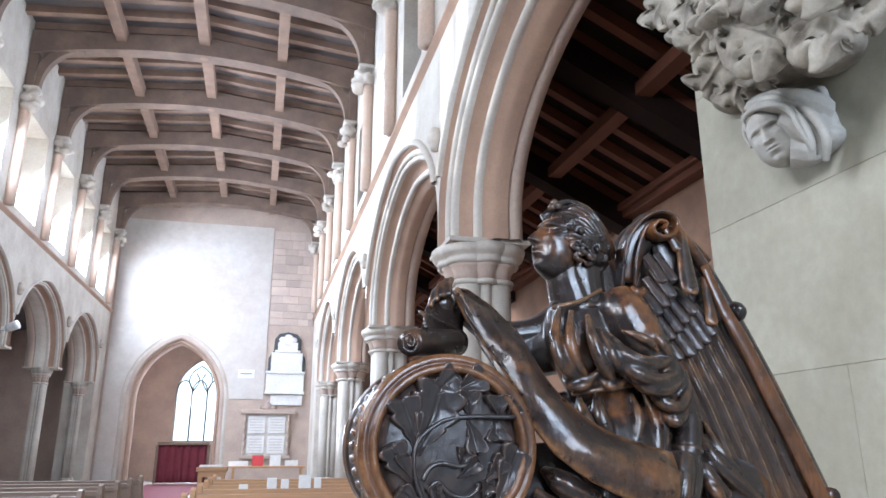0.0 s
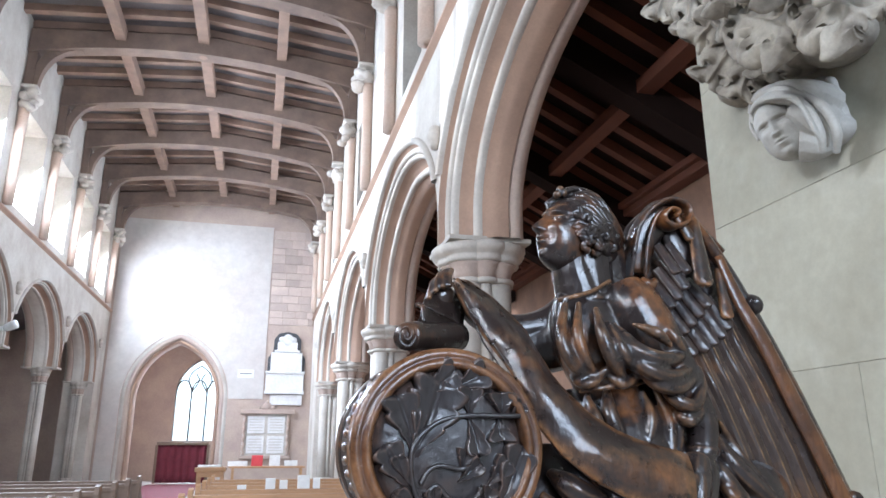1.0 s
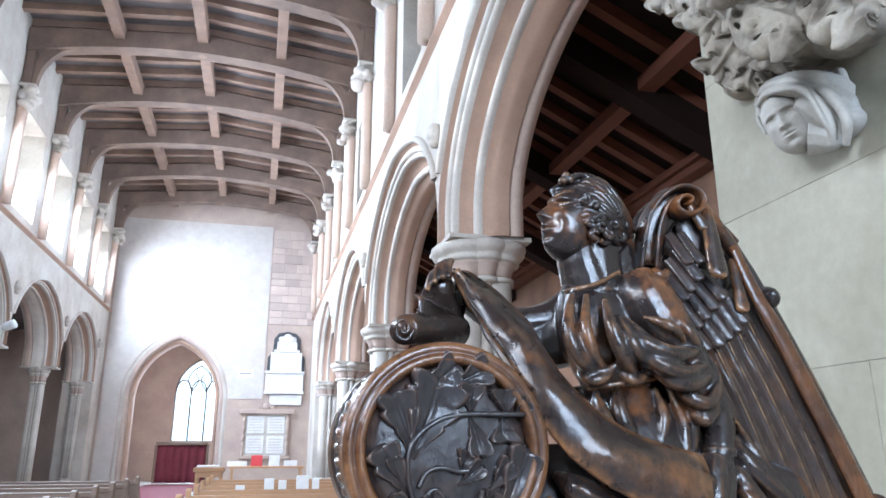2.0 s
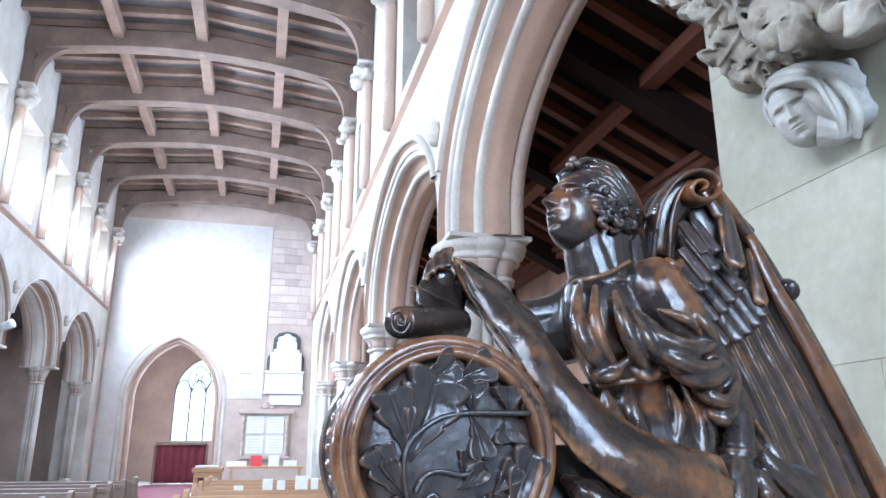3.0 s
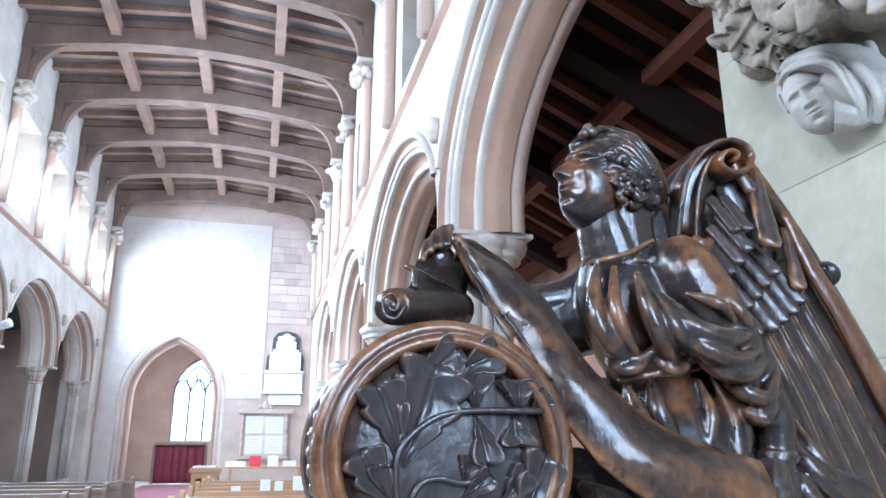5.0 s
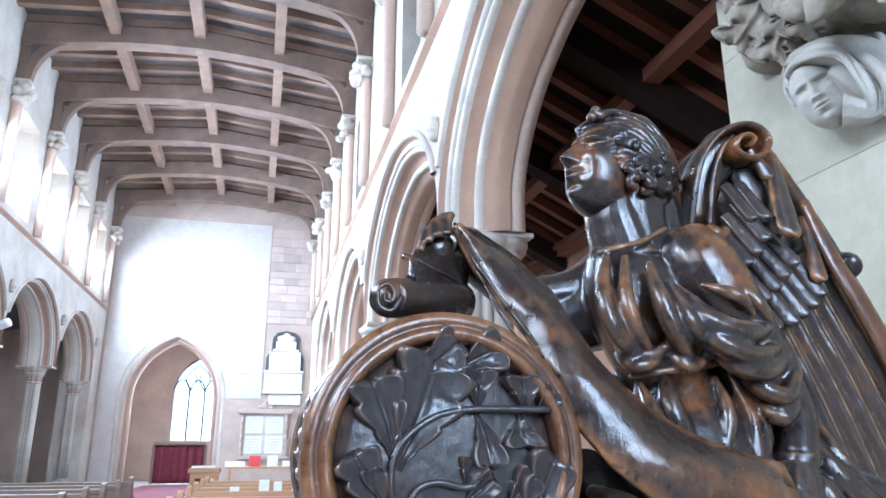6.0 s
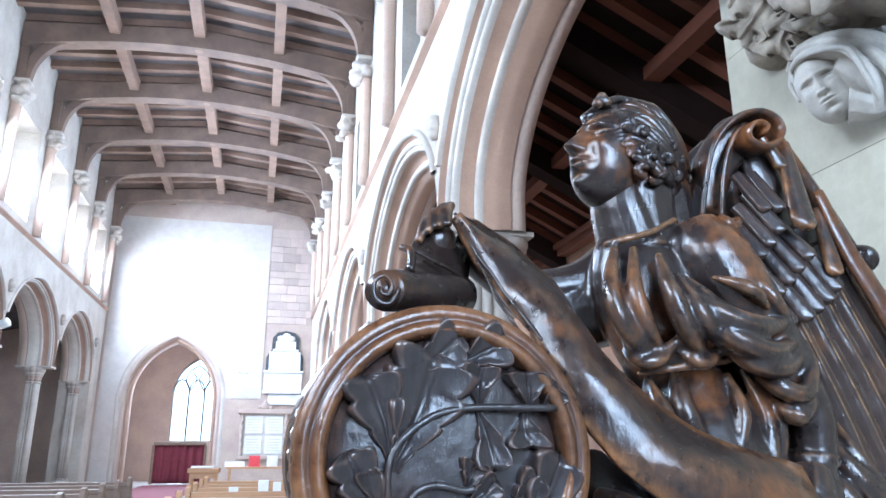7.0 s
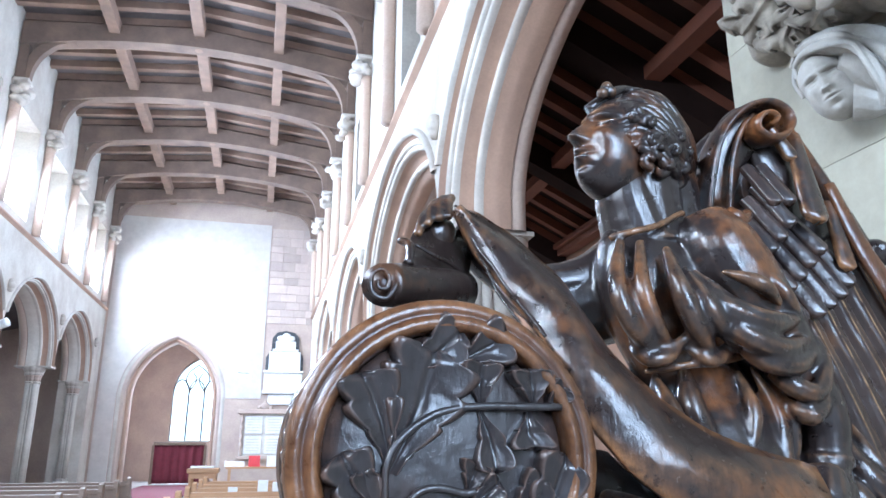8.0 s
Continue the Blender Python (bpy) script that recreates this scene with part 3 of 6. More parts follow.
def roof_truss(y):
    """A cambered tie beam with curved braces on wall posts."""
    t = thing("roof_truss", "dark cambered oak tie beam with curved braces", "roof truss", (MID, y, 9.75), "roof trusses")
    bm = bmesh.new()
    xs = np.linspace(WALL_S + 0.02, WALL_N - 0.02, 19)
    grid_faces(bm, [[(x - MID, -0.2, beam_low(x) - 9.75), (x - MID, 0.2, beam_low(x) - 9.75), (x - MID, 0.2, roof_z(x) - 10.04), (x - MID, -0.2, roof_z(x) - 10.04)] for x in xs])
    part("tie_beam", bm, ROOF_OAK, t)
    for s in (-1, 1):
        w = (WALL_N - WALL_S) / 2
        part("wall_post", boxed(s * (w - 0.12) - 0.11, s * (w - 0.12) + 0.11, -0.13, 0.13, 0.0, 1.05, bevel=0.015), ROOF_OAK, t)
        bm = bmesh.new()
        rows = []
        for i in range(15):
            a = math.pi / 2 * i / 14
            x, z = w - 0.22 - 1.0 * (1 - math.cos(a)), 0.02 + 1.20 * math.sin(a)
            nx, nz = math.cos(a) * 0.11, math.sin(a) * 0.11
            rows.append([(s * (x - nx), q, z - nz) if k == 0 else (s * (x + nx), q, z + nz) for k, q in ((0, -0.10), (0, 0.10), (1, 0.10), (1, -0.10))])
        grid_faces(bm, rows)
        bmesh.ops.recalc_face_normals(bm, faces=bm.faces)
        part("brace", bm, ROOF_OAK, t)
    part("boss", tube(bmesh.new(), [(0, -0.02, 1.36, 0.10), (0, -0.02, 1.45, 0.17), (0, -0.02, 1.52, 0.16)], 8, 12), ROOF_LIGHT, t, "carved oak boss")
    return t


truss = roof_truss(BAYS[0])
for b in BAYS[1:]:
    copy_thing(truss, pose(MID, b, 9.75))
for x, r in ((MID, 0.14), (MID + 2.0, 0.13), (MID - 2.0, 0.13)):
    z = roof_z(x) - 0.19
    tagged(part("purlin", boxed(x - r, x + r, 7.0, WALL_W, z - 0.34, z, bevel=0.02), ROOF_LIGHT), "long oak purlin under the rafters", "purlin", group="roof purlins")


def carved_corbel(x, y, z, s):
    """A lumpy carved stone corbel with a red shaft below it."""
    t = thing("corbel", "pale carved stone corbel carrying a roof post", "corbel", (x, y, z), "roof corbels")
    rnd = random.Random(int(y * 10) + (5 if s > 0 else 0))
    bm = bmesh.new()
    box(bm, -0.20, 0.20, -0.20, 0.20, 0.16, 0.25, bevel=0.02)
    for k in range(12):
        m = Matrix.Translation((rnd.uniform(-0.10, 0.20) * -s, rnd.uniform(-0.18, 0.18), rnd.uniform(-0.34, 0.14))) @ Matrix.Diagonal((rnd.uniform(0.10, 0.17), rnd.uniform(0.10, 0.15), rnd.uniform(0.07, 0.13), 1))
        bmesh.ops.create_icosphere(bm, subdivisions=2, radius=1, matrix=m)
    part("carving", merged(bm, 0.022, 1), STONE, t, smooth=True)
    part("shaft", tube(bmesh.new(), [(s * 0.06, 0, -0.25, 0.15), (s * 0.07, 0, -0.7, 0.13), (s * 0.07, 0, -2.78, 0.13)], 8, 14), SHAFT, t, "red sandstone wall shaft", smooth=True)
    return t


for b in BAYS:
    carved_corbel(WALL_N - 0.16, b, 9.50, 1)
    carved_corbel(WALL_S + 0.16, b, 9.50, -1)

# ---- north aisle roof ----
def lean_z(x):
    return 6.40 - 0.50 * (x - 3.1)


bm = bmesh.new()
grid_faces(bm, [[(3.0, y, lean_z(3.0)), (5.8, y, lean_z(5.8)), (5.8, y, lean_z(5.8) + 0.12), (3.0, y, lean_z(3.0) + 0.12)] for y in (-7, WALL_W)])
part("ceiling_aisle", bm, AISLE_SHADED)
tagged(bpy.data.objects["ceiling_aisle"], "lean-to aisle ceiling, boards near black with shade in the colour", "ceiling", kind="structure")
rafter0 = None
y = 3.2
while y < WALL_W:
    if rafter0 is None:
        bm = bmesh.new()
        grid_faces(bm, [[(x, -0.07, lean_z(x) - 0.17), (x, 0.07, lean_z(x) - 0.17), (x, 0.07, lean_z(x)), (x, -0.07, lean_z(x))] for x in (3.12, 5.66)])
        rafter0 = tagged(part("rafter", bm, AISLE_WOOD), "red-brown stained aisle rafter", "rafter", group="aisle rafters")
        rafter0.location.y = y
    else:
        copy_thing(rafter0, pose(0, y, 0))
    y += 0.56
for y in (4.4, 7.2, 10.0, 12.8, 15.6, 18.4):
    bm = bmesh.new()
    grid_faces(bm, [[(x, y - 0.16, lean_z(x) - 0.56), (x, y + 0.16, lean_z(x) - 0.56), (x, y + 0.16, lean_z(x) - 0.173), (x, y - 0.16, lean_z(x) - 0.173)] for x in (3.12, 5.66)])
    tagged(part("principal_rafter", bm, AISLE_SHADED), "aisle principal rafter, near black with shade in the colour", "rafter", group="aisle principals")
tagged(part("purlin", boxed(4.22, 4.44, -6.9, WALL_W, lean_z(4.33) - 0.40, lean_z(4.33) - 0.235), AISLE_WOOD), "red-brown stained aisle purlin", "purlin", group="aisle purlins")
bm = bmesh.new()
box(bm, 5.40, 5.70, -6.9, WALL_W, 4.92, 5.02, bevel=0.015)
box(bm, 5.48, 5.70, -6.9, WALL_W, 4.80, 4.915, bevel=0.015)
tagged(part("wall_plate", bm, AISLE_WOOD), "moulded red-brown wall plate", "wall plate")
bm = bmesh.new()
grid_faces(bm, [[(-6.9, y, 6.2), (-10.6, y, 5.4), (-10.6, y, 5.55), (-6.9, y, 6.35)] for y in (-7, WALL_W)])
tagged(part("ceiling_aisle_south", bm, ROOF_DARK), "dark lean-to aisle ceiling", "ceiling", kind="structure")


# ---- the near pier, of ashlar blocks ----
pier = tagged(part("wall_pier", boxed(1.905, 3.1, -7, 2.638, FLOOR_Z, 12.5), MORTAR), "grey ashlar pier beside the first arch", "wall", kind="structure")
LEVELS = [FLOOR_Z, 0.20, 0.825, 1.475, 2.125, 2.775, 3.40, 4.0, 4.6]
JOINTS = [(1.4,), (0.7, 1.9), (1.00, 1.985), (1.25,), (0.95,), (1.7,), (1.2,), (0.6, 1.8)]
for k, cut in enumerate(JOINTS):
    ends = [-0.6, *cut, 2.645]
    for a, b in zip(ends, ends[1:]):
        g = 0.0007
        part("stone_block", boxed(1.90, 2.9, a + g, b - (g if b < 2.6 else 0), LEVELS[k] + g, LEVELS[k + 1] - g, bevel=0.002), PIER, pier)

# ---- pews ----
def pew(x0, x1, mat, group, label):
    """A bench with back, top rail, seat and two shaped ends."""
    t = thing("pew", label, "pew", (x0, 8, FLOOR_Z), group)
    w = x1 - x0
    part("backrest", boxed(0.05, w - 0.05, 0.0, 0.03, 0.25, 0.82), mat, t)
    part("top_rail", boxed(0.05, w - 0.05, -0.035, 0.055, 0.82, 0.88, bevel=0.012), mat, t)
    part("seat", boxed(0.05, w - 0.05, 0.03, 0.40, 0.42, 0.46, bevel=0.008), mat, t)
    for x in (0.0, w - 0.05):
        bm = bmesh.new()
        prof = [(-0.05, 0), (0.42, 0), (0.42, 0.50), (0.30, 0.62), (0.14, 0.74), (0.10, 0.90), (0.04, 0.95), (-0.03, 0.93), (-0.06, 0.85)]
        grid_faces(bm, [[(xx, a, b) for a, b in prof] for xx in (x, x + 0.05)])
        bmesh.ops.recalc_face_normals(bm, faces=bm.faces)
        part("bench_end", bm, mat, t)
    return t


p_n = pew(-0.62, 1.62, PEW_WOOD, "north pews", "honey-coloured oak pew on the stone floor")
p_s = pew(-5.75, -1.62, PEW_DARK, "south pews", "grey-brown oak pew with shaped bench ends")
p_n.location.y, p_s.location.y = 7.0, 7.0
for k in range(1, 6):
    copy_thing(p_n, pose(-0.62, 7.0 + 0.98 * k, FLOOR_Z))
    copy_thing(p_s, pose(-5.75, 7.0 + 0.98 * k, FLOOR_Z))

# ---- carved bench end with the angel ----


def polished_oak(name, dark, brown, worn, cover, wear, facet=0.22, size=62):
    """Dark varnished oak, browner in patches, rubbed pale on its ridges, with fine scratches."""
    m = bpy.data.materials.new(name)
    m.use_nodes = True
    n, link = m.node_tree.nodes, m.node_tree.links.new
    b = n["Principled BSDF"]
    tc, mp = n.new("ShaderNodeTexCoord"), n.new("ShaderNodeMapping")
    mp.inputs["Rotation"].default_value, mp.inputs["Scale"].default_value = (0, radians(-32), 0), (1.0, 1.0, 0.16)
    link(tc.outputs["Object"], mp.inputs["Vector"])

    def clouds(src, sc, detail=5):
        t = n.new("ShaderNodeTexNoise")
        t.inputs["Scale"].default_value, t.inputs["Detail"].default_value, t.inputs["Roughness"].default_value = sc, detail, 0.65
        link(src, t.inputs["Vector"])
        return t.outputs[0]

    def span(src, lo, hi, a=0.0, c=1.0):
        r = n.new("ShaderNodeMapRange")
        for q, v in zip((1, 2, 3, 4), (lo, hi, a, c)):
            r.inputs[q].default_value = v
        link(src, r.inputs[0])
        return r.outputs[0]

    def times(a, c):
        x = n.new("ShaderNodeMath")
        x.operation = "MULTIPLY"
        link(a, x.inputs[0])
        link(c, x.inputs[1])
        return x.outputs[0]

    def mix(f, a, c):
        x = n.new("ShaderNodeMix")
        x.data_type = "RGBA"
        link(f, x.inputs[0])
        for sock, v in ((x.inputs[6], a), (x.inputs[7], c)):
            if isinstance(v, tuple):
                sock.default_value = (*v, 1)
            else:
                link(v, sock)
        return x.outputs[2]

    obj = tc.outputs["Object"]
    grain, patch, blot = clouds(mp.outputs[0], 190, 6), clouds(obj, 11, 4), clouds(obj, 55, 6)
    geo = n.new("ShaderNodeNewGeometry")
    col = mix(span(patch, cover - 0.04, cover + 0.16), dark, brown)
    col = mix(times(span(geo.outputs["Pointiness"], 0.506, 0.56, 0.0, wear), span(blot, 0.35, 0.60)), col, worn)
    col = mix(span(grain, 0.45, 0.75, 0.0, 0.55), col, tuple(c * 0.35 for c in dark))
    link(col, b.inputs["Base Color"])
    link(span(blot, 0.3, 0.7, 0.22, 0.46), b.inputs["Roughness"])
    b.inputs["Specular IOR Level"].default_value = 0.12
    b.inputs["Coat Weight"].default_value = 0.75
    link(span(blot, 0.3, 0.7, 0.10, 0.30), b.inputs["Coat Roughness"])
    bp = n.new("ShaderNodeBump")
    bp.inputs["Strength"].default_value, bp.inputs["Distance"].default_value = 0.35, 0.0012
    link(grain, bp.inputs["Height"])
    bq = n.new("ShaderNodeBump")
    bq.inputs["Strength"].default_value, bq.inputs["Distance"].default_value = 0.35, 0.002
    link(blot, bq.inputs["Height"])
    link(bp.outputs[0], bq.inputs["Normal"])
    # gouge marks: shallow facets left by the chisel
    gouge = n.new("ShaderNodeTexVoronoi")
    gouge.inputs["Scale"].default_value = size
    link(obj, gouge.inputs["Vector"])
    bg = n.new("ShaderNodeBump")
    bg.inputs["Strength"].default_value, bg.inputs["Distance"].default_value = facet, 0.0015
    link(gouge.outputs["Distance"], bg.inputs["Height"])
    link(bq.outputs[0], bg.inputs["Normal"])
    swell = n.new("ShaderNodeBump")
    swell.inputs["Strength"].default_value, swell.inputs["Distance"].default_value = 0.10, 0.004
    link(clouds(obj, 34, 1), swell.inputs["Height"])
    link(bg.outputs[0], swell.inputs["Normal"])
    link(swell.outputs[0], b.inputs["Normal"])
    link(swell.outputs[0], b.inputs["Coat Normal"])
    return m


OAK = polished_oak("polished_dark_oak", (0.018, 0.0130, 0.0120), (0.165, 0.064, 0.020), (0.28, 0.140, 0.058), 0.57, 1.0)
OAK_BANNER = polished_oak("patchy_brown_oak", (0.019, 0.0125, 0.0105), (0.115, 0.048, 0.018), (0.22, 0.105, 0.042), 0.54, 0.9, 0.75, 48)
OAK_WING = polished_oak("rubbed_feather_oak", (0.030, 0.019, 0.015), (0.085, 0.040, 0.018), (0.34, 0.20, 0.085), 0.56, 1.0)
OAK_RIM = polished_oak("worn_brown_oak", (0.048, 0.020, 0.0095), (0.105, 0.042, 0.0155), (0.24, 0.115, 0.045), 0.44, 0.45)
# Near-black copy of the oak for roundel panel, leaves and covert feathers.
OAK_PANEL = polished_oak("near_black_oak", (0.024, 0.0205, 0.021), (0.045, 0.028, 0.021), (0.085, 0.050, 0.036), 0.55, 0.8)


def blob(bm, c, r):
    bmesh.ops.create_uvsphere(bm, u_segments=24, v_segments=16, radius=1, matrix=Matrix.Translation(c) @ Matrix.Diagonal((*r, 1)))


def ribbon(bm, upper, lower, n, m, thick, bulge):
    """A bent band between two edges, with thickness, that swells towards the front."""
    a, b = spline(upper, n), spline(lower, n)
    front, back = [], []
    for i in range(n):
        row = []
        for j in range(m + 1):
            f = j / m
            p = a[i] * (1 - f) + b[i] * f
            p[1] -= bulge * math.sin(math.pi * f) + 0.0012 * math.sin(9 * f + i * 0.7)
            row.append(p)
        front.append(row)
        back.append([p + np.array((0, thick, 0)) for p in row])
    grid_faces(bm, [f + q[::-1] for f, q in zip(front, back)])


def joined(first, *others):
    for o in others:
        me = bpy.data.meshes.new("rough")
        o.to_mesh(me)
        o.free()
        first.from_mesh(me)
        bpy.data.meshes.remove(me)
    return first


def lobed_leaf(base, tip, out, width, lobes, rise, curl, back, seed=0, notch=0.42, fine=1, drill=0.0, over=1.25, skirt=1.0, point=0.93, holes=()):
    """A broad carved leaf: lobed edge, raised veins, hollows between them, the tip and the edges rolled over."""
    rnd = random.Random(seed)
    base, tip, out = Vector(base), Vector(tip), Vector(out).normalized()
    u = tip - base
    length = u.length
    u.normalize()
    v = u.cross(out).normalized()
    out = v.cross(u).normalized()
    n, half = 44 * fine, 12 * fine
    lean, ph = rnd.uniform(-0.12, 0.12), rnd.uniform(-0.15, 0.15)
    bm = bmesh.new()
    rows = []
    for i in range(n + 1):
        s = i / n
        env = (0.16 + 0.84 * math.sin(math.pi * min(1.0, 0.08 + 0.62 * s)) ** 1.2) * (1 - max(0.0, (s - 0.72) / 0.28) ** 2.4 * point)
        row = []
        for j in range(-half, half + 1):
            c = j / half
            sd = 0.12 if c > 0 else -0.12
            wave = abs(math.sin(math.pi * (lobes * s + ph + sd)))
            w = width * env * (1 - notch + notch * wave ** 0.55 if s > 0.12 else 0.75)
            fwd = 0.32 * width * abs(c) * env
            vein = math.exp(-(c / 0.10) ** 2)
            side = math.cos(2 * math.pi * (lobes * (s - 0.18 * abs(c)) + ph + sd))
            lip = max(0.0, abs(c) - 0.66) / 0.34
            roll = max(0.0, (s - 0.70) / 0.30)
            h = rise * (0.50 + 0.34 * vein - 0.26 * side * min(1, 2.2 * abs(c)) * (1 - 0.4 * lip) + 0.42 * abs(c) ** 1.5 - 0.9 * lip ** 2.2) + curl * (s ** 1.7 - over * roll ** 2.0)
            if drill and s > 0.15:
                h -= drill * math.exp(-((abs(c) - 0.60) / 0.13) ** 2) * max(0.0, 1 - wave * 2.2)
                h += 0.25 * rise * math.sin(5 * math.pi * s + 7 * c + seed) * abs(c)
            p = base + u * (s * length + fwd - 0.10 * length * roll ** 2) + v * (c * w + lean * width * math.sin(math.pi * s)) + out * h
            row.append(p)
        drop = min(h + back, skirt)
        rows.append([row[0] - out * drop + v * 0.06 * width] + row + [row[-1] - out * drop - v * 0.06 * width])
    first = [p - out * (back + rise * 0.5) for p in rows[0]]
    last = [p - out * min(back + rise, skirt) - u * 0.05 * length for p in rows[-1]]
    grid_faces(bm, [first] + rows + [last], closed=False)
    if holes:
        bm.faces.ensure_lookup_table()
        cols, gone = 2 * half + 2, []
        for k, fc in enumerate(bm.faces):
            s, c = (k // cols - 0.5) / n, (k % cols - 0.5 - half) / half
            if any(((s - hs) / hr) ** 2 + ((c - hc) / (2.2 * hr)) ** 2 < 1 for hs, hc, hr in holes):
                gone.append(fc)
        bmesh.ops.delete(bm, geom=gone, context="FACES")
    bmesh.ops.recalc_face_normals(bm, faces=bm.faces)
    if sum((f.normal.dot(out) * f.calc_area() for f in bm.faces)) < 0:
        bmesh.ops.reverse_faces(bm, faces=bm.faces)
    return bm


def chiselled(bm, depth):
    """Small unevenness of hand carving."""
    for v in bm.verts:
        v.co += Vector(noise.noise_vector(v.co * 40.0)) * depth + Vector(noise.noise_vector(v.co * 110.0)) * depth * 0.2
    return bm


bench_end = thing("carved_bench_end", "polished dark oak bench end with carved angel and roundel", "bench end", (0.5, 1.05, FLOOR_Z))
body = bmesh.new()
tube(body, [(0.0018, -0.01, 1.5692, 0.0277), (-0.0145, -0.012, 1.5262, 0.0527), (-0.0036, -0.02, 1.4755, 0.0643), (0.0166, -0.015, 1.4192, 0.0551), (0.0274, -0.01, 1.3979, 0.0534), (0.036, -0.01, 1.342, 0.0747), (0.055, -0.01, 1.2749, 0.1085), (0.0668, -0.01, 1.1858, 0.1276)], 30, 20, flat=0.72)
tube(body, [(-0.0112, 0.0, 1.6138, 0.0356), (-0.0126, -0.005, 1.5743, 0.0351), (-0.0103, -0.01, 1.5313, 0.0419)], 10, 16)
tube(body, [(0.0409, -0.03, 1.5531, 0.0346), (0.0477, -0.045, 1.5231, 0.0438), (0.0708, -0.05, 1.4785, 0.0443), (0.0992, -0.055, 1.4331, 0.0351), (0.1198, -0.065, 1.3873, 0.0259), (0.1286, -0.07, 1.3537, 0.0231), (0.1247, -0.07, 1.3168, 0.0194)], 26, 16)
tube(body, [(0.1211, -0.075, 1.3128, 0.0185), (0.1135, -0.08, 1.2889, 0.0249), (0.0984, -0.085, 1.2541, 0.0277), (0.087, -0.09, 1.2167, 0.0241)], 12, 14)
tube(body, [(0.1256, -0.07, 1.3249, 0.0237), (0.1245, -0.07, 1.3143, 0.0237)], 4, 16)
tube(body, [(0.1237, -0.07, 1.307, 0.0211), (0.1232, -0.07, 1.3022, 0.021)], 4, 16)
tube(body, [(-0.0117, 0.02, 1.532, 0.0373), (-0.0685, 0.03, 1.5032, 0.0277), (-0.1349, 0.035, 1.5013, 0.0238), (-0.2118, 0.03, 1.5477, 0.0181)], 18, 12)
tube(body, [(-0.0181, 0.02, 1.5036, 0.0537), (-0.0648, 0.03, 1.4738, 0.0422), (-0.1161, 0.035, 1.4819, 0.0274), (-0.1633, 0.035, 1.5186, 0.0201)], 16, 12, flat=0.8)
tube(body, [(-0.0937, -0.005, 1.325, 0.0256), (-0.0898, -0.02, 1.2767, 0.0625), (-0.0731, -0.03, 1.2072, 0.0773)], 12, 14, flat=0.7)
tube(body, [(0.1115, 0.0, 1.4135, 0.0275), (0.1396, 0.0, 1.3339, 0.0416), (0.1602, 0.0, 1.2398, 0.0532)], 12, 14, flat=0.7)
blob(body, (0.0993, 0.0, 1.4132), (0.0384, 0.0274, 0.0475))
blob(body, (-0.0322, 0.01, 1.3721), (0.0319, 0.0266, 0.0373))
tube(body, [(0.0218, -0.015, 1.4105, 0.0461), (0.0301, -0.025, 1.367, 0.0558), (0.0309, -0.04, 1.3168, 0.0663), (0.0358, -0.05, 1.2451, 0.0828)], 14, 18, flat=0.85)
tube(body, [(-0.0708, -0.045, 1.5311, 0.0044), (-0.0579, -0.063, 1.5326, 0.0043), (-0.0294, -0.063, 1.5411, 0.0039), (0.0118, -0.05, 1.564, 0.0036)], 14, 8)
tube(body, [(-0.0638, -0.0425, 1.5185, 0.0030), (-0.0751, -0.0745, 1.47, 0.0087), (-0.0631, -0.0795, 1.4324, 0.0097), (-0.0388, -0.0715, 1.4148, 0.0043)], 20, 8)
tube(body, [(-0.0255, -0.0675, 1.5158, 0.0030), (-0.0249, -0.0875, 1.4699, 0.0099), (-0.0091, -0.0875, 1.433, 0.0109), (0.0122, -0.0755, 1.4156, 0.0043)], 20, 8)
tube(body, [(-0.0037, -0.0775, 1.4934, 0.0041), (0.0146, -0.0945, 1.4578, 0.0120), (0.0369, -0.0835, 1.4304, 0.0049)], 20, 8)
tube(body, [(-0.0647, -0.0575, 1.4238, 0.0029), (-0.0585, -0.0745, 1.4092, 0.0070), (-0.0411, -0.0815, 1.4106, 0.0070), (-0.0193, -0.0755, 1.4232, 0.0030)], 20, 8)
tube(body, [(-0.0189, -0.0745, 1.4233, 0.0028), (-0.0064, -0.0845, 1.4111, 0.0071), (0.009, -0.0845, 1.4098, 0.0071), (0.0392, -0.0755, 1.4271, 0.0030)], 20, 8)
tube(body, [(-0.0102, -0.0775, 1.4803, 0.0045), (0.0107, -0.1015, 1.4543, 0.0119), (0.0539, -0.1045, 1.4411, 0.0109), (0.1144, -0.0785, 1.4552, 0.0039)], 20, 8)
tube(body, [(0.001, -0.0775, 1.468, 0.0041), (0.0216, -0.1035, 1.4321, 0.0119), (0.0658, -0.1045, 1.4192, 0.0109), (0.1242, -0.0755, 1.4377, 0.0033)], 20, 8)
tube(body, [(0.0265, -0.0775, 1.4349, 0.0039), (0.0448, -0.0995, 1.4093, 0.0109), (0.0814, -0.0995, 1.4051, 0.0099), (0.1302, -0.0735, 1.4269, 0.0033)], 20, 8)
tube(body, [(0.0656, -0.0775, 1.3982, 0.0030), (0.0779, -0.0945, 1.3858, 0.0099), (0.1036, -0.0945, 1.3813, 0.0099), (0.125, -0.0845, 1.4072, 0.0078), (0.1346, -0.0685, 1.4387, 0.0035)], 20, 8)
tube(body, [(0.0809, -0.0725, 1.378, 0.0030), (0.0925, -0.0895, 1.361, 0.0099), (0.11, -0.0895, 1.3669, 0.0077), (0.14, -0.0735, 1.3998, 0.0033)], 20, 8)
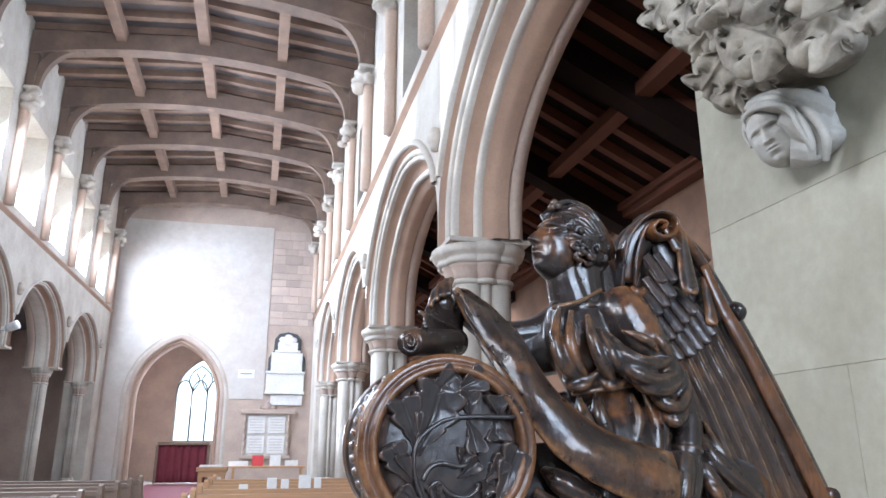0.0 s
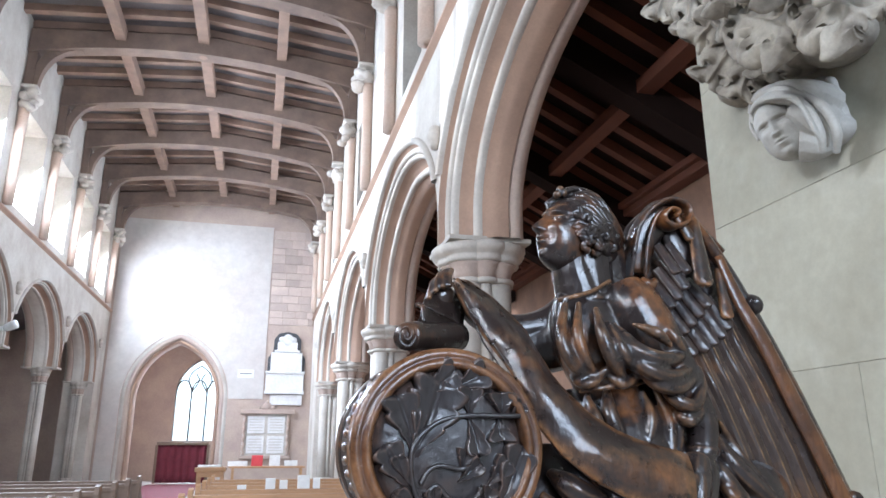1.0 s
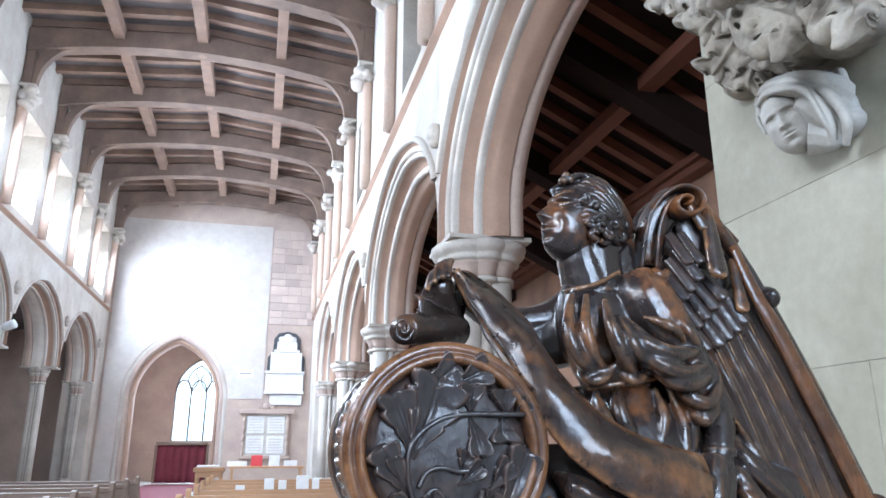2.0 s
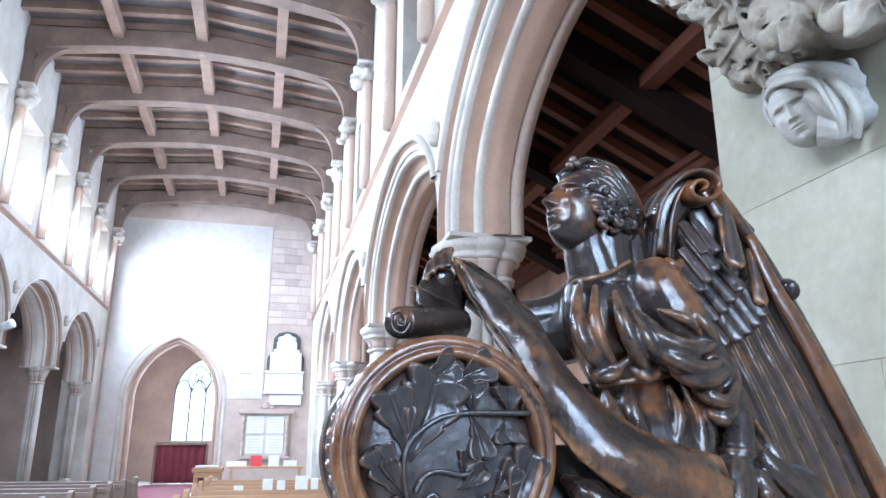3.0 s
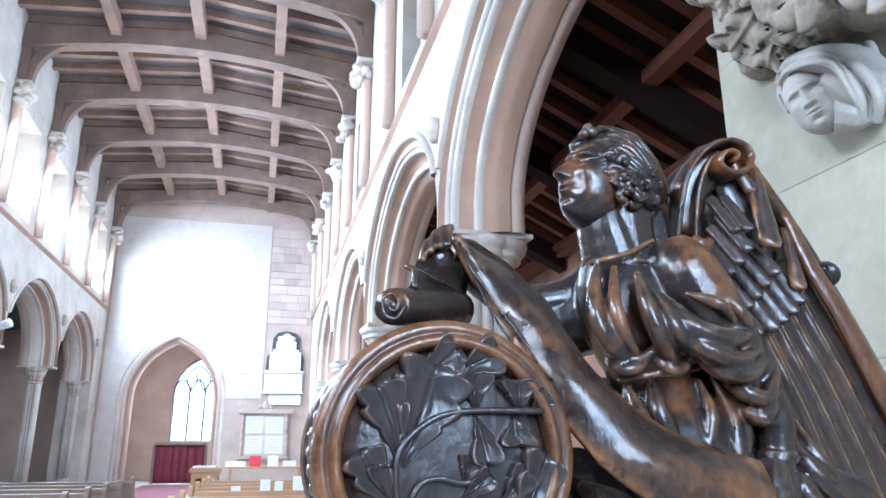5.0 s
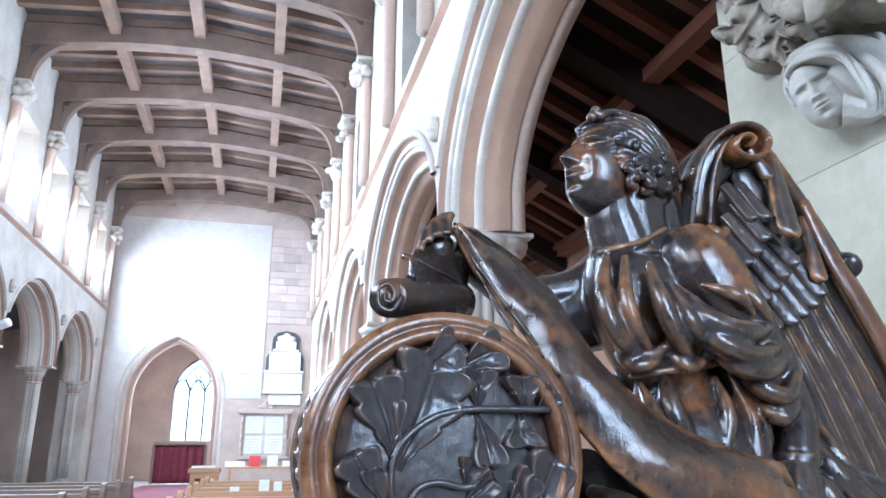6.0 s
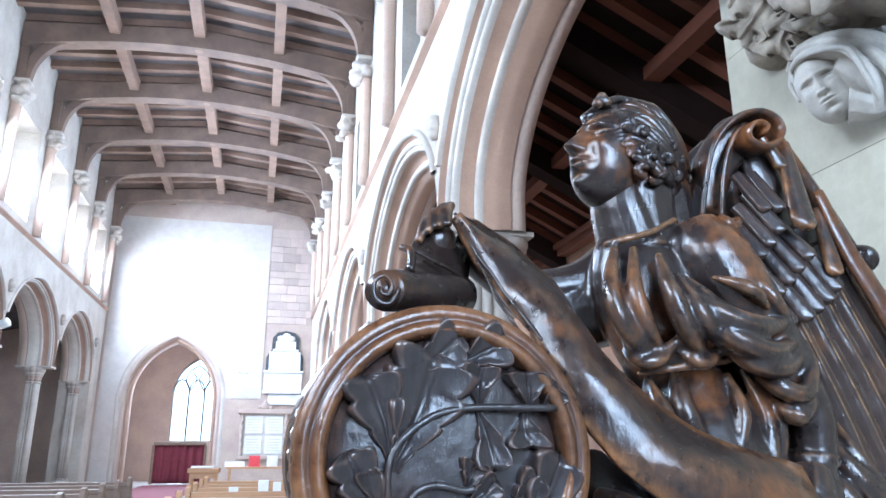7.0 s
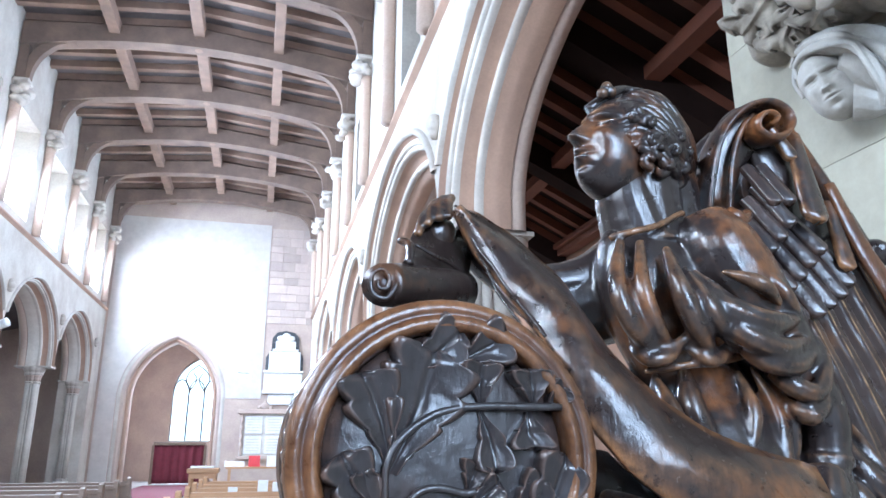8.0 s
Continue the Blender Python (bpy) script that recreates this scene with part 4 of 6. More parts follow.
tube(body, [(0.021, -0.0875, 1.4928, 0.0030), (0.0473, -0.1055, 1.4784, 0.0087), (0.0733, -0.0985, 1.4617, 0.0039)], 20, 8)
tube(body, [(0.0636, -0.0805, 1.5044, 0.0030), (0.0833, -0.0945, 1.4727, 0.0078), (0.1068, -0.0835, 1.4492, 0.0033)], 20, 8)
tube(body, [(-0.0566, -0.065, 1.3986, 0.0033), (-0.0264, -0.078, 1.4031, 0.0041), (0.0151, -0.078, 1.4088, 0.0042), (0.0631, -0.06, 1.418, 0.0035)], 14, 8)
tube(body, [(-0.042, -0.062, 1.3933, 0.0029), (-0.0408, -0.084, 1.3599, 0.0096), (-0.0249, -0.083, 1.3247, 0.0052)], 20, 8)
tube(body, [(0.0418, -0.067, 1.4027, 0.0025), (0.0402, -0.084, 1.3607, 0.0087), (0.0271, -0.088, 1.3169, 0.0048)], 20, 8)
tube(body, [(0.0639, -0.057, 1.4081, 0.0025), (0.0738, -0.074, 1.3614, 0.0088), (0.065, -0.084, 1.309, 0.0097), (0.0595, -0.083, 1.2622, 0.0048)], 20, 8)
tube(body, [(0.165, -0.042, 1.3506, 0.0042), (0.1657, -0.064, 1.3126, 0.0135), (0.2016, -0.069, 1.2758, 0.0155), (0.2596, -0.063, 1.2342, 0.0067)], 20, 8)
tube(body, [(0.1498, -0.052, 1.3167, 0.0041), (0.1509, -0.074, 1.2844, 0.0142), (0.1825, -0.078, 1.2524, 0.0081)], 20, 8)
tube(body, [(-0.1082, -0.072, 1.294, 0.0065), (-0.0867, -0.099, 1.2738, 0.0183), (-0.0394, -0.103, 1.2535, 0.0101)], 20, 8)
tube(body, [(-0.1239, -0.077, 1.2643, 0.0074), (-0.094, -0.093, 1.2429, 0.0110)], 20, 8)
tube(body, [(-0.0653, -0.0560, 1.5255, 0.0046), (-0.0842, -0.0780, 1.4766, 0.0092), (-0.0736, -0.0820, 1.4394, 0.0101), (-0.0481, -0.0740, 1.4155, 0.0055)], 24, 10)
tube(body, [(-0.0466, -0.0600, 1.5256, 0.0046), (-0.0618, -0.0840, 1.4766, 0.0083), (-0.0523, -0.0860, 1.4395, 0.0083), (-0.0343, -0.0760, 1.4222, 0.0046)], 24, 10)
tube(body, [(-0.0256, -0.0700, 1.5178, 0.0046), (-0.0290, -0.0940, 1.4722, 0.0092), (-0.0151, -0.0940, 1.4372, 0.0101), (0.0084, -0.0800, 1.4130, 0.0055)], 24, 10)
tube(body, [(-0.0142, -0.0780, 1.4962, 0.0046), (-0.0061, -0.1000, 1.4556, 0.0101), (0.0171, -0.0940, 1.4324, 0.0092), (0.0472, -0.0780, 1.4223, 0.0046)], 24, 10)
tube(body, [(-0.0678, -0.0640, 1.4332, 0.0037), (-0.0564, -0.0760, 1.4119, 0.0064), (-0.0327, -0.0800, 1.4202, 0.0055), (-0.0159, -0.0800, 1.4288, 0.0055), (0.0035, -0.0820, 1.4094, 0.0074), (0.0287, -0.0780, 1.4235, 0.0055), (0.0534, -0.0700, 1.4215, 0.0037)], 40, 10)
tube(body, [(-0.0105, -0.0580, 1.4028, 0.0055), (-0.0145, -0.0720, 1.3644, 0.0138), (0.0056, -0.0720, 1.3169, 0.0129)], 24, 10)
tube(body, [(0.0366, -0.0540, 1.4073, 0.0055), (0.0476, -0.0680, 1.3611, 0.0120), (0.0388, -0.0660, 1.3073, 0.0120)], 24, 10)
tube(body, [(-0.0381, -0.0540, 1.3976, 0.0046), (-0.0426, -0.0640, 1.3685, 0.0092), (-0.0267, -0.0640, 1.3366, 0.0092)], 24, 10)
tube(body, [(0.1009, -0.0920, 1.3121, 0.0170), (0.0934, -0.0980, 1.2934, 0.0220), (0.0863, -0.1000, 1.2719, 0.0240), (0.0795, -0.1000, 1.2402, 0.0200)], 16, 12)
tube(body, [(0.0735, -0.1120, 1.2893, 0.0070), (0.0573, -0.1180, 1.2701, 0.0085), (0.0488, -0.1160, 1.2419, 0.0080)], 16, 12)
tube(body, [(0.0798, -0.1160, 1.2878, 0.0070), (0.0669, -0.1220, 1.2671, 0.0085), (0.0600, -0.1200, 1.2383, 0.0080)], 16, 12)
tube(body, [(0.0905, -0.1160, 1.2878, 0.0070), (0.0826, -0.1220, 1.2655, 0.0085), (0.0775, -0.1200, 1.2380, 0.0080)], 16, 12)
blob(body, (0.2243, -0.02, 1.2568), (0.0666, 0.0533, 0.0533))
blob(body, (-0.0711, -0.03, 1.2495), (0.0494, 0.0494, 0.0453))
tube(body, [(0.0058, -0.088, 1.4794, 0.0022), (0.0321, -0.112, 1.4503, 0.0059), (0.0754, -0.104, 1.4493, 0.0030)], 20, 8)
tube(body, [(0.0127, -0.093, 1.4454, 0.0022), (0.0387, -0.112, 1.4211, 0.0059), (0.0878, -0.099, 1.4202, 0.0030)], 20, 8)
tube(body, [(0.0758, -0.058, 1.4083, 0.0023), (0.0869, -0.075, 1.3574, 0.0074), (0.0857, -0.074, 1.3088, 0.0036)], 20, 8)
tube(body, [(0.1758, -0.043, 1.3635, 0.0029), (0.1851, -0.065, 1.3167, 0.0087), (0.2336, -0.064, 1.2671, 0.0049)], 20, 8)
tube(body, [(0.1457, -0.063, 1.2922, 0.0033), (0.153, -0.084, 1.2626, 0.0096), (0.1853, -0.084, 1.2332, 0.0048)], 20, 8)
blob(body, (-0.2318, 0.01, 1.5383), (0.0195, 0.0159, 0.0195))
tube(body, [(-0.2434, 0.015, 1.5622, 0.0054), (-0.2518, -0.005, 1.5468, 0.0057), (-0.2585, -0.015, 1.5286, 0.0047)], 8, 8)
tube(body, [(-0.2342, 0.015, 1.5737, 0.0054), (-0.2428, -0.005, 1.558, 0.0057), (-0.2488, -0.015, 1.5396, 0.0048)], 8, 8)
tube(body, [(-0.2249, 0.015, 1.5798, 0.0054), (-0.2338, -0.005, 1.5639, 0.0057), (-0.2381, -0.015, 1.5455, 0.0048)], 8, 8)
tube(body, [(-0.2166, 0.015, 1.5821, 0.0054), (-0.2256, -0.005, 1.5661, 0.0057), (-0.2273, -0.015, 1.5478, 0.0048)], 8, 8)
def carved_face(height, at, turn, lift, lean, nose=1.0, full=1.0, deep=1.0):
    """A youthful carved head: cranium and jaw, then brow, sunk eyes with lids, straight nose, lips and chin. It looks along +y before it is turned."""
    def hit(d, c, r):
        a = sum((d[k] / r[k]) ** 2 for k in range(3))
        b = sum(d[k] * c[k] / r[k] ** 2 for k in range(3))
        q = sum((c[k] / r[k]) ** 2 for k in range(3)) - 1
        return (b + math.sqrt(max(b * b - a * q, 0.0))) / a

    def bump(x, z, x0, z0, sx, sz):
        return math.exp(-((x - x0) / sx) ** 2 - ((z - z0) / sz) ** 2)

    n, m = 260, 200
    rows = []
    for j in range(m + 1):
        phi = math.pi * (j + 0.5) / (m + 1) - math.pi / 2
        row = []
        for i in range(n):
            th = 2 * math.pi * i / n
            d = (math.cos(phi) * math.sin(th), math.cos(phi) * math.cos(th), math.sin(phi))
            r1, r2 = hit(d, (0, -0.06, 0.12), (0.32, 0.40, 0.365)), hit(d, (0, 0.06, -0.12), (0.275 * full, 0.315, 0.36))
            k = 0.05
            h = max(0.0, min(1.0, 0.5 + 0.5 * (r1 - r2) / k))
            r = r2 * (1 - h) + r1 * h + k * h * (1 - h)
            x, y, z = d[0] * r, d[1] * r, d[2] * r
            if y > 0:
                ax, f = abs(x), min(1.0, y / 0.15)
                e = 0.0
                s = max(0.0, min(1.0, (0.13 - z) / 0.25))
                below = 1.0 if z > -0.125 else math.exp(-((z + 0.125) / 0.022) ** 2)
                above = 1.0 if z < 0.13 else math.exp(-((z - 0.13) / 0.06) ** 2)
                e += nose * (0.032 + 0.095 * s ** 1.25) * math.exp(-(x / (0.034 + 0.018 * s)) ** 2) * below * above
                e += 0.045 * bump(ax, z, 0.052, -0.118, 0.026, 0.026)
                e += 0.030 * bump(ax, z, 0.12, 0.135, 0.10, 0.030) - 0.075 * deep * bump(ax, z, 0.115, 0.060, 0.068, 0.052)
                e += 0.052 * bump(ax, z, 0.122, 0.052, 0.050, 0.034)
                e += 0.014 * bump(ax, z + 1.8 * (ax - 0.12) ** 2, 0.12, 0.080, 0.062, 0.0085) + 0.010 * bump(ax, z - 1.2 * (ax - 0.12) ** 2, 0.12, 0.026, 0.056, 0.0085)
                e -= 0.016 * bump(ax, z + 1.6 * (ax - 0.12) ** 2, 0.12, 0.101, 0.070, 0.010)
                e += 0.032 * bump(ax, z, 0.185, -0.045, 0.075, 0.075) - 0.020 * bump(ax, z, 0.13, -0.20, 0.05, 0.08)
                e += 0.022 * bump(ax, z, 0.0, -0.235, 0.10, 0.07)
                e += 0.028 * bump(ax, z - 0.10 * ax, 0.0, -0.212, 0.066, 0.0165) + 0.030 * bump(ax, z - 0.16 * ax, 0.0, -0.272, 0.054, 0.020)
                e -= 0.020 * bump(ax, z - 0.12 * ax, 0.0, -0.241, 0.080, 0.0085) + 0.016 * bump(ax, z, 0.0, -0.175, 0.012, 0.025)
                e -= 0.020 * bump(ax, z, 0.0, -0.322, 0.075, 0.022)
                e += 0.070 * bump(ax, z, 0.0, -0.405, 0.080, 0.060)
                y += e * f
            row.append(Vector((x, y, z)) * height)
        rows.append(row)
    bm = bmesh.new()
    grid_faces(bm, rows)
    bmesh.ops.transform(bm, matrix=pose(*at, lift, lean, 90 + turn), verts=bm.verts)
    return bm


head = bmesh.new()
tube(head, [(-0.0133, -0.007, 1.6138, 0.0223), (-0.0423, -0.008, 1.6022, 0.0175), (-0.0707, -0.01, 1.6018, 0.0128)], 10, 12)
tube(head, [(-0.0245, -0.0100, 1.6181, 0.0280), (-0.0298, -0.0100, 1.5930, 0.0330), (-0.0251, -0.0100, 1.5678, 0.0360), (-0.0151, -0.0100, 1.5339, 0.0400)], 16, 20)
tube(head, [(-0.0084, 0.0, 1.6101, 0.0449), (-0.0076, -0.003, 1.575, 0.0426), (-0.0044, -0.005, 1.5418, 0.0432), (-0.0029, -0.005, 1.5003, 0.0418)], 14, 20)
tube(head, [(0.0322, 0.01, 1.6269, 0.0325), (0.0384, 0.01, 1.5949, 0.0323), (0.0424, 0.01, 1.5613, 0.032)], 8, 14)
tube(head, [(-0.0746, -0.0070, 1.6717, 0.0029), (-0.0676, -0.0250, 1.6782, 0.0029), (-0.0508, -0.0370, 1.6815, 0.0029), (-0.0335, -0.0450, 1.6669, 0.0029), (-0.0217, -0.0430, 1.6494, 0.0024)], 14, 8)
blob(head, (-0.0546, -0.02, 1.7043), (0.0065, 0.0065, 0.0065))
blob(head, (-0.0444, -0.02, 1.7071), (0.0065, 0.0065, 0.0065))
blob(head, (-0.0492, -0.02, 1.7126), (0.0066, 0.0066, 0.0066))
face = carved_face(0.134, (-0.0342, -0.0120, 1.6409), 14, 18, 0)
hair = bmesh.new()
tube(hair, [(-0.0625, -0.0035, 1.6893, 0.0059), (-0.0482, -0.0054, 1.6994, 0.0070), (-0.0345, -0.0049, 1.711, 0.0061), (-0.0206, -0.0026, 1.7196, 0.0050), (-0.0064, -0.0015, 1.7191, 0.0059), (0.0009, -0.0135, 1.7093, 0.0070), (0.004, -0.0301, 1.6984, 0.0061), (0.0103, -0.0378, 1.6875, 0.0049), (0.0205, -0.0387, 1.6708, 0.0057), (0.0335, -0.0332, 1.6516, 0.0069), (0.0583, -0.0024, 1.6407, 0.0062)], 36, 7)
tube(hair, [(-0.0587, -0.0052, 1.6833, 0.0069), (-0.0459, -0.0051, 1.6987, 0.0063), (-0.0317, -0.003, 1.7083, 0.0050), (-0.0173, -0.0015, 1.7103, 0.0057), (-0.0112, -0.0151, 1.7057, 0.0069), (-0.0069, -0.0289, 1.701, 0.0063), (-0.0, -0.0371, 1.692, 0.0050), (0.0096, -0.0402, 1.6775, 0.0054), (0.0199, -0.0395, 1.6633, 0.0067), (0.0306, -0.0349, 1.6504, 0.0063), (0.0552, -0.0043, 1.6395, 0.0051)], 36, 7)
tube(hair, [(-0.0559, -0.0053, 1.6837, 0.0065), (-0.0416, -0.0034, 1.6935, 0.0051), (-0.0275, -0.0016, 1.6992, 0.0054), (-0.0238, -0.0191, 1.6989, 0.0067), (-0.0179, -0.0296, 1.6983, 0.0065), (-0.0101, -0.037, 1.691, 0.0051), (-0.0007, -0.0405, 1.6807, 0.0053), (0.0083, -0.0415, 1.6722, 0.0066), (0.017, -0.0414, 1.6618, 0.0065), (0.0283, -0.0374, 1.645, 0.0051), (0.0541, -0.0055, 1.6318, 0.0053)], 36, 7)
tube(hair, [(-0.0502, -0.0038, 1.6769, 0.0053), (-0.0396, -0.0076, 1.6852, 0.0053), (-0.0353, -0.0223, 1.69, 0.0066), (-0.0283, -0.0313, 1.691, 0.0066), (-0.0199, -0.0379, 1.6858, 0.0053), (-0.0109, -0.0412, 1.6809, 0.0050), (-0.0024, -0.0424, 1.6774, 0.0065), (0.0061, -0.0437, 1.6685, 0.0066), (0.0155, -0.0443, 1.6528, 0.0053), (0.0269, -0.0391, 1.6377, 0.0050), (0.0522, -0.0048, 1.632, 0.0066)], 36, 7)
tube(hair, [(-0.0456, -0.002, 1.6747, 0.0051), (-0.0446, -0.0236, 1.6792, 0.0063), (-0.0374, -0.0327, 1.6804, 0.0067), (-0.0292, -0.0391, 1.6783, 0.0054), (-0.0209, -0.0422, 1.6787, 0.0049), (-0.0124, -0.0432, 1.6783, 0.0062), (-0.0034, -0.0446, 1.6704, 0.0067), (0.0051, -0.0469, 1.6578, 0.0054), (0.0134, -0.0467, 1.6472, 0.0049), (0.0249, -0.0387, 1.6378, 0.0061), (0.0517, -0.0029, 1.6294, 0.0070)], 36, 7)
tube(hair, [(-0.051, -0.0219, 1.6669, 0.0061), (-0.0447, -0.0329, 1.6682, 0.0067), (-0.0376, -0.04, 1.67, 0.0057), (-0.0303, -0.0434, 1.6743, 0.0049), (-0.0215, -0.0442, 1.6748, 0.0059), (-0.0121, -0.0453, 1.6685, 0.0067), (-0.0043, -0.0479, 1.6606, 0.0057), (0.0024, -0.0499, 1.6542, 0.0048), (0.0116, -0.0471, 1.6452, 0.0058), (0.0255, -0.0365, 1.6317, 0.0069), (0.0517, -0.0016, 1.6235, 0.0059)], 36, 7)
tube(hair, [(-0.05, -0.0312, 1.6561, 0.0067), (-0.0448, -0.0399, 1.6616, 0.0058), (-0.0382, -0.0442, 1.6675, 0.0048), (-0.0293, -0.0452, 1.6679, 0.0057), (-0.0201, -0.0459, 1.6642, 0.0067), (-0.0131, -0.0484, 1.6613, 0.0059), (-0.007, -0.0513, 1.6577, 0.0048), (0.0013, -0.051, 1.6487, 0.0055), (0.0126, -0.0455, 1.6368, 0.0067), (0.0257, -0.034, 1.6279, 0.0061), (0.0489, -0.002, 1.6245, 0.0050)], 36, 7)
tube(hair, [(-0.0501, -0.0385, 1.6532, 0.0061), (-0.0444, -0.0442, 1.6586, 0.0049), (-0.0358, -0.0458, 1.659, 0.0054), (-0.0274, -0.0463, 1.6589, 0.0066), (-0.021, -0.0486, 1.6601, 0.0061), (-0.015, -0.0518, 1.6573, 0.0049), (-0.0072, -0.053, 1.6487, 0.0053), (0.0023, -0.0499, 1.6404, 0.0066), (0.0123, -0.0432, 1.6351, 0.0062), (0.0243, -0.0328, 1.6276, 0.0050), (0.0471, -0.0038, 1.6185, 0.0055)], 36, 7)
tube(hair, [(-0.0484, -0.0431, 1.6483, 0.0049), (-0.0409, -0.0457, 1.6496, 0.0051), (-0.0337, -0.0465, 1.6533, 0.0065), (-0.0278, -0.0485, 1.6566, 0.0063), (-0.0216, -0.0519, 1.6536, 0.0050), (-0.0145, -0.0539, 1.6467, 0.0051), (-0.0067, -0.0523, 1.6426, 0.0065), (0.0019, -0.0478, 1.6397, 0.0065), (0.0119, -0.042, 1.6315, 0.0051), (0.0242, -0.0328, 1.6195, 0.0051), (0.0451, -0.0053, 1.614, 0.0067)], 36, 7)
tube(hair, [(-0.0445, -0.045, 1.6411, 0.0050), (-0.0386, -0.0461, 1.6476, 0.0063), (-0.0329, -0.048, 1.6509, 0.0065), (-0.0268, -0.0514, 1.6476, 0.0051), (-0.0208, -0.0541, 1.6436, 0.0049), (-0.0144, -0.0536, 1.6431, 0.0062), (-0.0065, -0.0502, 1.6409, 0.0066), (0.0027, -0.0463, 1.6326, 0.0053), (0.0119, -0.042, 1.6231, 0.0049), (0.0228, -0.0322, 1.6177, 0.0063), (0.0427, -0.0052, 1.6146, 0.0069)], 36, 7)
tube(hair, [(-0.0419, -0.0453, 1.6415, 0.0061), (-0.0362, -0.0471, 1.6435, 0.0066), (-0.0307, -0.0506, 1.641, 0.0053), (-0.026, -0.0538, 1.6405, 0.0048), (-0.0207, -0.0541, 1.6418, 0.0061), (-0.0131, -0.0515, 1.6389, 0.0066), (-0.0046, -0.0485, 1.6318, 0.0054), (0.0026, -0.0462, 1.6261, 0.0049), (0.0101, -0.042, 1.6222, 0.0061), (0.0227, -0.0295, 1.6157, 0.0067), (0.0431, -0.0035, 1.6081, 0.0058)], 36, 7)
tube(hair, [(-0.0377, -0.046, 1.6356, 0.0066), (-0.0332, -0.0494, 1.635, 0.0055), (-0.03, -0.0529, 1.6373, 0.0048), (-0.0253, -0.0539, 1.6384, 0.0058), (-0.0181, -0.052, 1.6347, 0.0066), (-0.0107, -0.0494, 1.6301, 0.0057), (-0.0048, -0.048, 1.628, 0.0048), (0.0012, -0.0463, 1.6244, 0.0058), (0.0107, -0.0401, 1.6163, 0.0067), (0.0253, -0.024, 1.6095, 0.0059), (0.0421, -0.0018, 1.607, 0.0050)], 36, 7)
tube(hair, [(-0.0345, -0.048, 1.6305, 0.0058), (-0.0323, -0.0517, 1.6338, 0.0048), (-0.0281, -0.0533, 1.6333, 0.0055), (-0.0217, -0.0519, 1.6296, 0.0066), (-0.0155, -0.0495, 1.6283, 0.0059), (-0.0107, -0.0485, 1.6283, 0.0048), (-0.0052, -0.048, 1.6237, 0.0055), (0.0025, -0.0448, 1.6157, 0.0067), (0.0125, -0.0357, 1.6111, 0.0061), (0.0271, -0.0163, 1.6113, 0.0050), (0.0402, -0.0017, 1.6058, 0.0057)], 36, 7)
tube(hair, [(-0.0327, -0.0503, 1.6298, 0.0048), (-0.0291, -0.0524, 1.6275, 0.0053), (-0.0239, -0.0514, 1.6252, 0.0066), (-0.0191, -0.0491, 1.6266, 0.0061), (-0.0147, -0.048, 1.6266, 0.0049), (-0.0097, -0.0482, 1.621, 0.0053), (-0.0036, -0.0468, 1.6146, 0.0066), (0.0037, -0.0408, 1.6129, 0.0062), (0.0137, -0.0296, 1.6119, 0.0050), (0.0337, -0.0016, 1.6101, 0.0054), (0.039, -0.0032, 1.5983, 0.0067)], 36, 7)
tube(hair, [(-0.0128, -0.0523, 1.6201, 0.0054), (-0.0208, -0.0541, 1.6244, 0.0051), (-0.0187, -0.0559, 1.6305, 0.0048), (-0.0146, -0.0577, 1.6296, 0.0044), (-0.0157, -0.0595, 1.6261, 0.0040)], 16, 7)
tube(hair, [(-0.0022, -0.0476, 1.6315, 0.0055), (0.0047, -0.0494, 1.637, 0.0051), (0.0094, -0.0512, 1.6327, 0.0048), (0.0061, -0.053, 1.6275, 0.0044), (0.0023, -0.0548, 1.6276, 0.0041)], 16, 7)
tube(hair, [(0.0223, -0.0366, 1.6284, 0.0055), (0.0207, -0.0384, 1.6368, 0.0053), (0.0267, -0.0402, 1.6395, 0.0049), (0.0286, -0.042, 1.6351, 0.0045), (0.0252, -0.0438, 1.6324, 0.0041)], 16, 7)
tube(hair, [(-0.0086, -0.045, 1.6196, 0.0055), (-0.0004, -0.0468, 1.6224, 0.0051), (0.0023, -0.0486, 1.6163, 0.0048), (-0.0024, -0.0504, 1.612, 0.0044), (-0.0056, -0.0522, 1.6131, 0.0041)], 16, 7)
tube(hair, [(0.0156, -0.0333, 1.6234, 0.0055), (0.0243, -0.0351, 1.6251, 0.0053), (0.0261, -0.0369, 1.6184, 0.0049), (0.0209, -0.0387, 1.6145, 0.0045), (0.0179, -0.0405, 1.6159, 0.0041)], 16, 7)
tube(hair, [(0.061, -0.005, 1.6215, 0.0058), (0.0506, -0.0068, 1.6169, 0.0054), (0.0454, -0.0086, 1.6217, 0.0050), (0.0481, -0.0104, 1.6254, 0.0046), (0.0498, -0.0122, 1.6234, 0.0042)], 16, 7)
tube(hair, [(0.0234, -0.0281, 1.6063, 0.0055), (0.0148, -0.0299, 1.5995, 0.0051), (0.0081, -0.0317, 1.6025, 0.0049), (0.0093, -0.0335, 1.6068, 0.0045), (0.0114, -0.0353, 1.6057, 0.0041)], 16, 7)
tube(hair, [(-0.0053, -0.0435, 1.6187, 0.0055), (-0.0024, -0.0453, 1.6105, 0.0051), (-0.0089, -0.0471, 1.605, 0.0048), (-0.0139, -0.0489, 1.6069, 0.0044), (-0.0131, -0.0507, 1.6091, 0.0041)], 16, 7)
